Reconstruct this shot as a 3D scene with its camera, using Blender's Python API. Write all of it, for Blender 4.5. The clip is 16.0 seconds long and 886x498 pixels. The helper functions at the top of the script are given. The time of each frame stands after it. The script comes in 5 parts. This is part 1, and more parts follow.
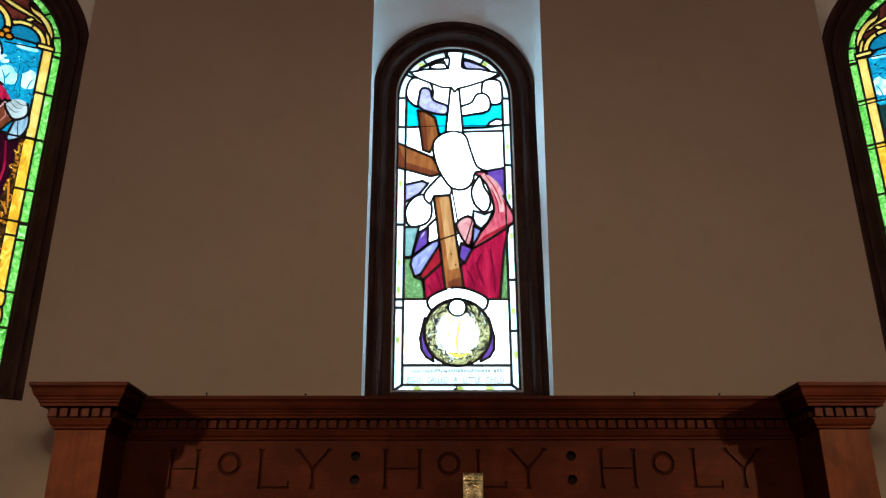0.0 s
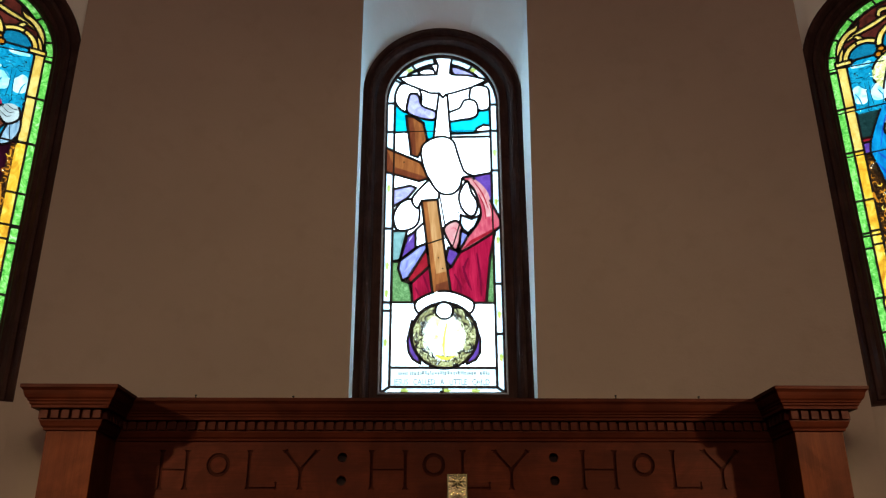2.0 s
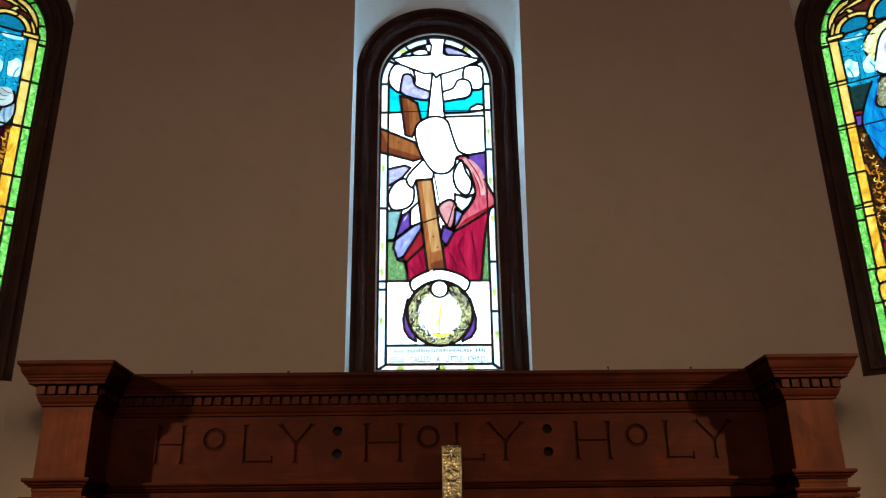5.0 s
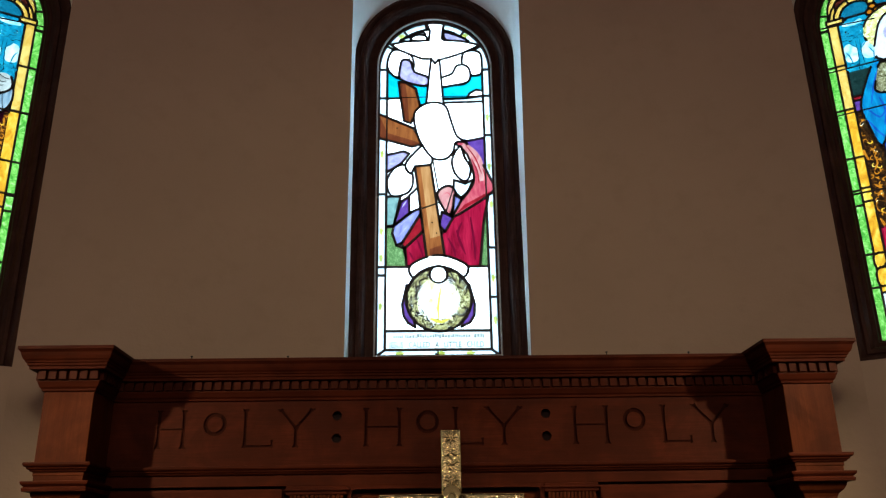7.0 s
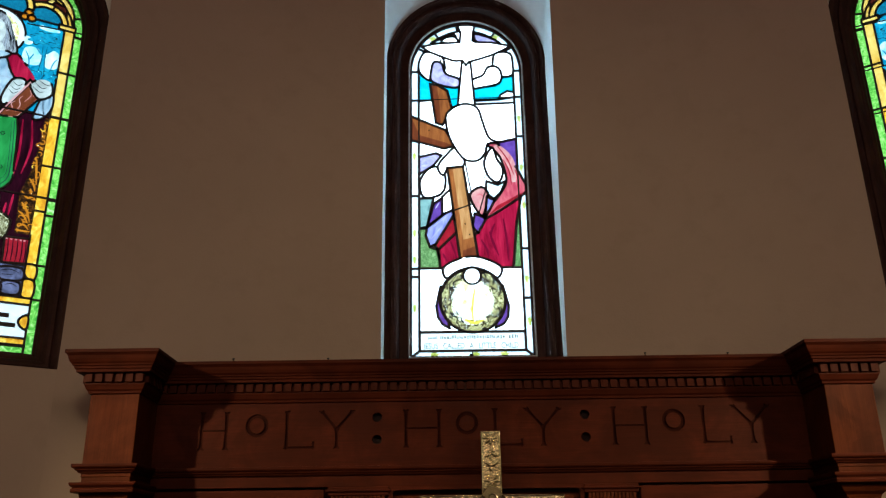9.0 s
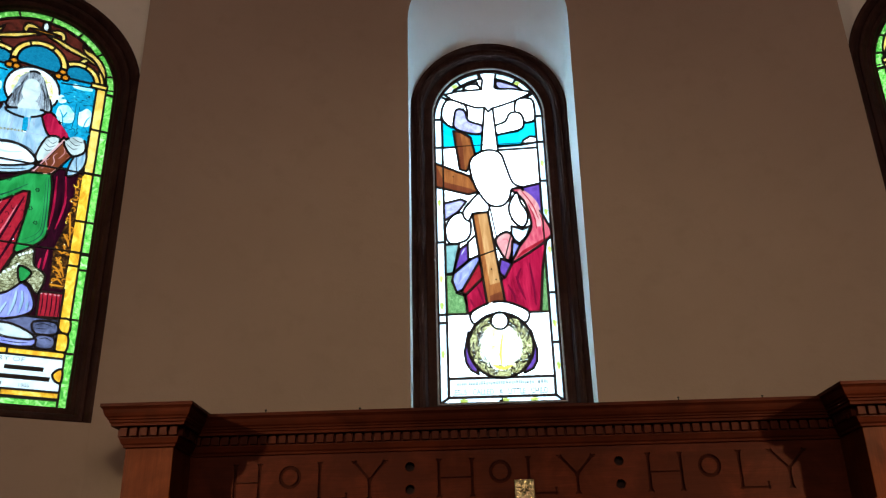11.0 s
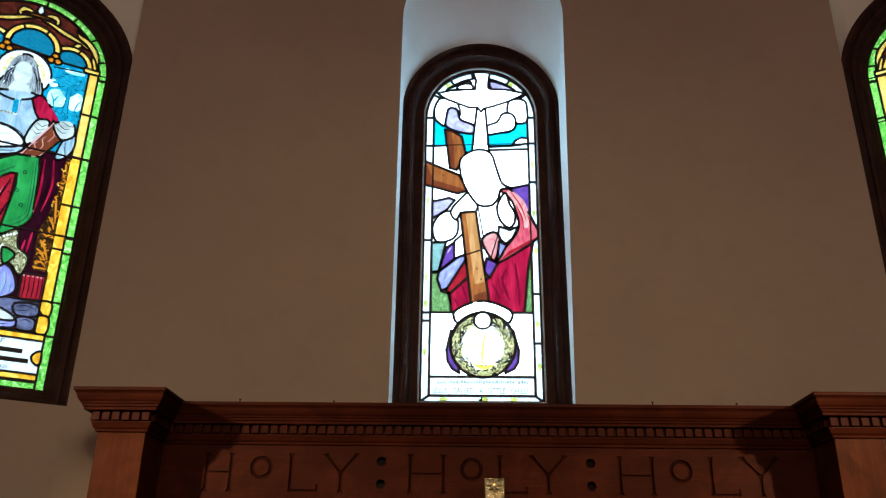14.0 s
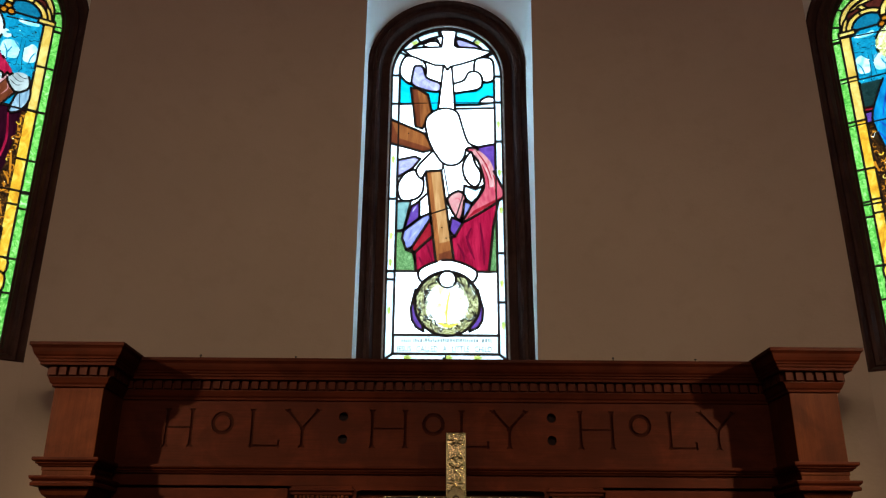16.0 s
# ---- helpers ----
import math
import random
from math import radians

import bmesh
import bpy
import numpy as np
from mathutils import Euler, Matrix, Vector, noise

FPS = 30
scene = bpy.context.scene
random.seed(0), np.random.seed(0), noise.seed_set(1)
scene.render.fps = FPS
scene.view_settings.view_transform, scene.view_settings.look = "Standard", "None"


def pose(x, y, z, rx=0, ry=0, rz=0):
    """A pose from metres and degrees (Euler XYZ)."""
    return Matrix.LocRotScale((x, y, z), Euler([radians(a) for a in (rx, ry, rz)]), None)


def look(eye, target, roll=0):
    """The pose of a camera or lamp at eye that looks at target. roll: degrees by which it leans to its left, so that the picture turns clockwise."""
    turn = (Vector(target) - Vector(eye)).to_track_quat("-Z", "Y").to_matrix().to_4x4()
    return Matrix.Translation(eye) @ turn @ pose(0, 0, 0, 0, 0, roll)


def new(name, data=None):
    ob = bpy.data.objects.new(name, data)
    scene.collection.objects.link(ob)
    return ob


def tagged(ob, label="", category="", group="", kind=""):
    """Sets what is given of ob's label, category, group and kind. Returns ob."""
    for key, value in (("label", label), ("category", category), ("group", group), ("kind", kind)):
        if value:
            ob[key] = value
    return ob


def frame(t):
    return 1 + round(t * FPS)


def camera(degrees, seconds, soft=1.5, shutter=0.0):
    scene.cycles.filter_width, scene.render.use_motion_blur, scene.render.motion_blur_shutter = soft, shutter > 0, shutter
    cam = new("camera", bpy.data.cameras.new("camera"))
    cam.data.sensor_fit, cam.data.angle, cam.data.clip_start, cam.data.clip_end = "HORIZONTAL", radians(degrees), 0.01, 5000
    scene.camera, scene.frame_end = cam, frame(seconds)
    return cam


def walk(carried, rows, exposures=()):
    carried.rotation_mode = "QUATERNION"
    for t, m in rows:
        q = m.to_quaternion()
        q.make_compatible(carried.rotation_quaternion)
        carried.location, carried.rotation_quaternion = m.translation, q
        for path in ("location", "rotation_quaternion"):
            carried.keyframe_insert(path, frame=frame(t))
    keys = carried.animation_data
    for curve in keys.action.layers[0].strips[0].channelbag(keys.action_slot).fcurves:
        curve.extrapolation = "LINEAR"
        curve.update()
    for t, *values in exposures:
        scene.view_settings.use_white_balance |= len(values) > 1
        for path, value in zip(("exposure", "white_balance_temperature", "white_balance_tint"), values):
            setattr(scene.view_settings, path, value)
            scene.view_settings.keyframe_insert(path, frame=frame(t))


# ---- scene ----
cam = camera(55.5, 16.0, 1.2)
PATH = [
    (0, (-0.165, 0.124, 1.611), (-0.135, 1.981, 2.352), -0.2),
    (0.5, (-0.17, 0.065, 1.618), (-0.136, 1.924, 2.355), 0.1),
    (1, (-0.157, 0.038, 1.622), (-0.115, 1.896, 2.36), -0.0),
    (1.5, (-0.153, 0.04, 1.618), (-0.106, 1.898, 2.357), -0.2),
    (2, (-0.14, 0.038, 1.604), (-0.089, 1.895, 2.346), -0.2),
    (2.5, (-0.138, 0.058, 1.588), (-0.082, 1.914, 2.331), -0.4),
    (3, (-0.133, 0.077, 1.555), (-0.09, 1.935, 2.295), -0.7),
    (3.5, (-0.129, 0.076, 1.529), (-0.085, 1.934, 2.269), -0.8),
    (4, (-0.108, 0.063, 1.523), (-0.063, 1.926, 2.251), -0.8),
    (6.5, (-0.078, 0.036, 1.502), (-0.035, 1.904, 2.218), -0.9),
    (7, (-0.086, 0.036, 1.503), (-0.039, 1.912, 2.196), -0.9),
    (7.5, (-0.102, 0.025, 1.505), (-0.056, 1.901, 2.196), -0.8),
    (8, (-0.146, 0.011, 1.505), (-0.097, 1.887, 2.197), -1.0),
    (8.5, (-0.168, 0.012, 1.509), (-0.122, 1.887, 2.201), -1.1),
    (9, (-0.184, 0.007, 1.511), (-0.183, 1.883, 2.202), -0.8),
    (11.5, (-0.235, -0.033, 1.543), (-0.286, 1.8, 2.341), -1.2),
    (12, (-0.201, -0.032, 1.538), (-0.268, 1.799, 2.34), -0.7),
    (12.5, (-0.165, -0.027, 1.536), (-0.228, 1.804, 2.339), -0.2),
    (13, (-0.142, -0.021, 1.523), (-0.204, 1.811, 2.324), 0.5),
    (13.5, (-0.113, -0.01, 1.516), (-0.177, 1.822, 2.315), 0.9),
    (14, (-0.107, -0.018, 1.512), (-0.159, 1.82, 2.297), 0.8),
    (14.5, (-0.098, -0.007, 1.492), (-0.143, 1.849, 2.237), 0.7),
    (15, (-0.087, 0.007, 1.476), (-0.086, 1.872, 2.198), 0.4),
    (15.5, (-0.074, 0.026, 1.47), (-0.065, 1.892, 2.19), 0.3),
    (16, (-0.072, 0.022, 1.467), (-0.052, 1.89, 2.18), 0.3),
]
walk(cam, [(t, look(eye, target, roll)) for t, eye, target, roll in PATH],
     exposures=[(0, -0.06), (4.2, -0.10), (9.2, -0.13), (11.3, 0.10), (13.5, 0.10), (16, -0.08)])

# ---- light ----
world = bpy.data.worlds.new("overcast_sky")
scene.world = world
world.use_nodes = True
sky = world.node_tree.nodes.new("ShaderNodeTexSky")
sky.sky_type, sky.sun_disc, sky.sun_elevation, sky.sun_rotation = "NISHITA", False, radians(35), radians(20)
world.node_tree.links.new(sky.outputs[0], world.node_tree.nodes["Background"].inputs[0])
world.node_tree.nodes["Background"].inputs[1].default_value = 0.1

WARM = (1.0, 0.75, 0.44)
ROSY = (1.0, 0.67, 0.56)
SKY_GLOW = 10.0


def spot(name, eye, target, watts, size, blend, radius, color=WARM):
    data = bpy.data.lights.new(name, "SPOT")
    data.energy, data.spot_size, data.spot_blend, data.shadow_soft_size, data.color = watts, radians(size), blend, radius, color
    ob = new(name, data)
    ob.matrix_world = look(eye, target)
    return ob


# a lamp hung on each side of the chancel
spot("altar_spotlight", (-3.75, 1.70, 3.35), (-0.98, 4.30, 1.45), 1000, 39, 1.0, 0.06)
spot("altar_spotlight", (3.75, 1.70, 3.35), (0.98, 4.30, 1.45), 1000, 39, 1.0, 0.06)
# unseen spot fill, added to warm and brighten the lower wall
spot("lower_wall_fill", (0, -2.6, 4.4), (0, 5.1, 1.5), 285, 62, 1.0, 0.25, (1.0, 0.80, 0.48))
# unseen area fill, added as general warm light on the apse wall
area_fill = bpy.data.lights.new("room_fill", "AREA")
area_fill.energy, area_fill.shape, area_fill.size, area_fill.size_y, area_fill.color = 130, "RECTANGLE", 6.0, 0.8, ROSY
new("room_fill", area_fill).matrix_world = look((0, -2.6, 4.8), (0, 5.2, 1.8))


# ---- materials ----
def material(name):
    m = bpy.data.materials.new(name)
    m.use_nodes = True
    return m, m.node_tree.nodes, m.node_tree.links


def mapped(nodes, links, stretch=(1, 1, 1), kind="Object"):
    tc = nodes.new("ShaderNodeTexCoord")
    mp = nodes.new("ShaderNodeMapping")
    mp.inputs["Scale"].default_value = stretch
    links.new(tc.outputs[kind], mp.inputs["Vector"])
    return mp.outputs["Vector"]


def noise_tex(nodes, links, vec, scale, detail=4.0, rough=0.55, distort=0.0):
    n = nodes.new("ShaderNodeTexNoise")
    n.inputs["Scale"].default_value, n.inputs["Detail"].default_value = scale, detail
    n.inputs["Roughness"].default_value, n.inputs["Distortion"].default_value = rough, distort
    links.new(vec, n.inputs["Vector"])
    return n.outputs["Fac"]


def ramp(nodes, links, fac, stops):
    r = nodes.new("ShaderNodeValToRGB")
    while len(r.color_ramp.elements) < len(stops):
        r.color_ramp.elements.new(0.5)
    for e, (p, c) in zip(r.color_ramp.elements, stops):
        e.position, e.color = p, (*c, 1)
    links.new(fac, r.inputs["Fac"])
    return r.outputs["Color"]


def mixed(nodes, links, fac, a, b, mode="MIX"):
    m = nodes.new("ShaderNodeMix")
    m.data_type, m.blend_type = "RGBA", mode
    if isinstance(fac, float):
        m.inputs["Factor"].default_value = fac
    else:
        links.new(fac, m.inputs["Factor"])
    for s, v in ((m.inputs[6], a), (m.inputs[7], b)):
        if isinstance(v, tuple):
            s.default_value = (*v, 1)
        else:
            links.new(v, s)
    return m.outputs[2]


def bumped(nodes, links, heights, strength=0.3, distance=0.003):
    normal = None
    for h, s, d in heights:
        b = nodes.new("ShaderNodeBump")
        b.inputs["Strength"].default_value, b.inputs["Distance"].default_value = s, d
        links.new(h, b.inputs["Height"])
        if normal is not None:
            links.new(normal, b.inputs["Normal"])
        normal = b.outputs["Normal"]
    return normal


def plaster(name, a, b, stain):
    m, n, l = material(name)
    p = n["Principled BSDF"]
    v = mapped(n, l)
    big = noise_tex(n, l, v, 0.9, 4, 0.6)
    mid = noise_tex(n, l, v, 6.0, 5, 0.6)
    fine = noise_tex(n, l, v, 90.0, 3, 0.6)
    c = ramp(n, l, big, [(0.3, a), (0.7, b)])
    c = mixed(n, l, ramp(n, l, mid, [(0.52, (0, 0, 0)), (0.8, (0.45, 0.45, 0.45))]), c, stain)
    l.new(c, p.inputs["Base Color"])
    p.inputs["Roughness"].default_value = 0.82
    p.inputs["Specular IOR Level"].default_value = 0.25
    l.new(bumped(n, l, [(mid, 0.25, 0.02), (fine, 0.25, 0.003)]), p.inputs["Normal"])
    return m


def wood(name, dark, light, axis, rough=0.5, grain=1.0, spec=0.2):
    """Stained oak or mahogany, with the grain along the axis 0, 1 or 2."""
    m, n, l = material(name)
    p = n["Principled BSDF"]
    st = [9.0 * grain, 9.0 * grain, 9.0 * grain]
    st[axis] = 0.7 * grain
    v = mapped(n, l, tuple(st))
    info = n.new("ShaderNodeObjectInfo")
    g = noise_tex(n, l, v, 1.6, 6, 0.62, 1.6)
    st2 = [70.0, 70.0, 70.0]
    st2[axis] = 3.0
    pores = noise_tex(n, l, mapped(n, l, tuple(st2)), 2.0, 3, 0.6)
    wear = noise_tex(n, l, mapped(n, l), 3.0, 4, 0.6)
    c = ramp(n, l, g, [(0.3, dark), (0.55, tuple((x + y) / 2 for x, y in zip(dark, light))), (0.75, light)])
    c = mixed(n, l, ramp(n, l, pores, [(0.35, (0.32, 0.32, 0.32)), (0.6, (0, 0, 0))]), c, tuple(x * 0.45 for x in dark))
    patch = noise_tex(n, l, mapped(n, l), 4.2, 5, 0.65, 0.6)
    c = mixed(n, l, ramp(n, l, patch, [(0.42, (0.55, 0.55, 0.55)), (0.62, (0, 0, 0))]), c, tuple(x * 0.5 for x in dark))
    hue = n.new("ShaderNodeHueSaturation")
    add = n.new("ShaderNodeMath")
    add.operation = "MULTIPLY_ADD"
    add.inputs[1].default_value, add.inputs[2].default_value = 0.25, 0.88
    l.new(info.outputs["Random"], add.inputs[0])
    l.new(add.outputs[0], hue.inputs["Value"])
    l.new(c, hue.inputs["Color"])
    l.new(hue.outputs["Color"], p.inputs["Base Color"])
    r = ramp(n, l, wear, [(0.3, (rough - 0.1,) * 3), (0.7, (rough + 0.15,) * 3)])
    l.new(r, p.inputs["Roughness"])
    p.inputs["Specular IOR Level"].default_value = spec
    l.new(bumped(n, l, [(pores, 0.2, 0.001), (wear, 0.15, 0.006)]), p.inputs["Normal"])
    return m


def plain(name, color, rough, metal=0.0, scale=30.0, vary=0.2, bump=0.001):
    m, n, l = material(name)
    p = n["Principled BSDF"]
    v = mapped(n, l)
    f = noise_tex(n, l, v, scale, 4, 0.6)
    c = ramp(n, l, f, [(0.3, tuple(x * (1 - vary) for x in color)), (0.7, tuple(min(1, x * (1 + vary)) for x in color))])
    l.new(c, p.inputs["Base Color"])
    p.inputs["Roughness"].default_value, p.inputs["Metallic"].default_value = rough, metal
    l.new(bumped(n, l, [(f, 0.3, bump)]), p.inputs["Normal"])
    return m


def glass(name, stops, scale=14.0, stretch=(1, 1, 1), distort=1.5, lit=0.5, detail=4, passes=0.50):
    """Art glass: coloured light comes straight through and, to a part, scattered; passes scales the colours given."""
    m, n, l = material(name)
    n.remove(n["Principled BSDF"])
    f = noise_tex(n, l, mapped(n, l, stretch), scale, detail, 0.6, distort)
    c = ramp(n, l, f, [(p, tuple(math.sqrt(min(0.97, passes * x)) for x in col)) for p, col in stops])
    tr = n.new("ShaderNodeBsdfTransparent")
    di = n.new("ShaderNodeBsdfTranslucent")
    gl = n.new("ShaderNodeBsdfGlossy")
    gl.inputs["Roughness"].default_value = 0.3
    mx, mg = n.new("ShaderNodeMixShader"), n.new("ShaderNodeMixShader")
    mx.inputs[0].default_value, mg.inputs[0].default_value = lit, 0.004
    l.new(c, tr.inputs["Color"])
    l.new(c, di.inputs["Color"])
    l.new(tr.outputs[0], mx.inputs[1])
    l.new(di.outputs[0], mx.inputs[2])
    l.new(mx.outputs[0], mg.inputs[1])
    l.new(gl.outputs[0], mg.inputs[2])
    l.new(mg.outputs[0], n["Material Output"].inputs["Surface"])
    return m


def hue_glass(name, a, b, scale=12.0, stretch=(1, 1, 1), lit=0.5, passes=0.50):
    return glass(name, [(0.3, a), (0.7, b)], scale, stretch, lit=lit, passes=passes)


PLASTER = plaster("wall_plaster", (0.320, 0.254, 0.193), (0.355, 0.283, 0.216), (0.275, 0.215, 0.160))
# paler than the wall: window light on the reveals put into the colour
LIT_SIDE_REVEAL = plaster("lit_side_reveal_plaster", (0.62, 0.62, 0.53), (0.67, 0.67, 0.58), (0.55, 0.55, 0.47))
# pale and bluish: daylight from the panes is put into the colour
DAYLIT_REVEAL = plaster("daylit_reveal_plaster", (0.64, 0.71, 0.73), (0.68, 0.75, 0.77), (0.58, 0.65, 0.66))
MAHOGANY = wood("mahogany_across", (0.035, 0.0068, 0.0029), (0.057, 0.0114, 0.0046), 0, 0.5, 0.7, 0.035)
MAHOGANY_UP = wood("mahogany_upright", (0.040, 0.0088, 0.0032), (0.080, 0.0205, 0.0072), 2, 0.5, 0.5, 0.03)
CUT = wood("stained_cut", (0.014, 0.0030, 0.0017), (0.030, 0.0063, 0.0030), 0, 0.7, 1.0, 0.02)
# dark wood for gap, recess sides and hole floors: shade in its colour
RECESS_DARK = wood("recess_dark_wood", (0.010, 0.003, 0.002), (0.020, 0.006, 0.003), 0, 0.6, 1.0, 0.1)
FRAME_WOOD = wood("dark_oak_frame", (0.034, 0.016, 0.013), (0.074, 0.035, 0.026), 2, 0.6, 1.0, 0.06)
LEAD = plain("lead_came", (0.030, 0.030, 0.036), 0.6, 0.3)
PUTTY = plain("grey_putty", (0.30, 0.30, 0.30), 0.6)
IRON = plain("black_iron", (0.02, 0.02, 0.02), 0.5, 0.6)
BRASS = plain("aged_brass", (0.36, 0.30, 0.18), 0.22, 1.0, 60, 0.25)
FLOOR = wood("floor_boards", (0.10, 0.05, 0.025), (0.22, 0.12, 0.06), 1)
CEILING = plaster("ceiling_plaster", (0.55, 0.50, 0.42), (0.6, 0.55, 0.47), (0.5, 0.44, 0.38))

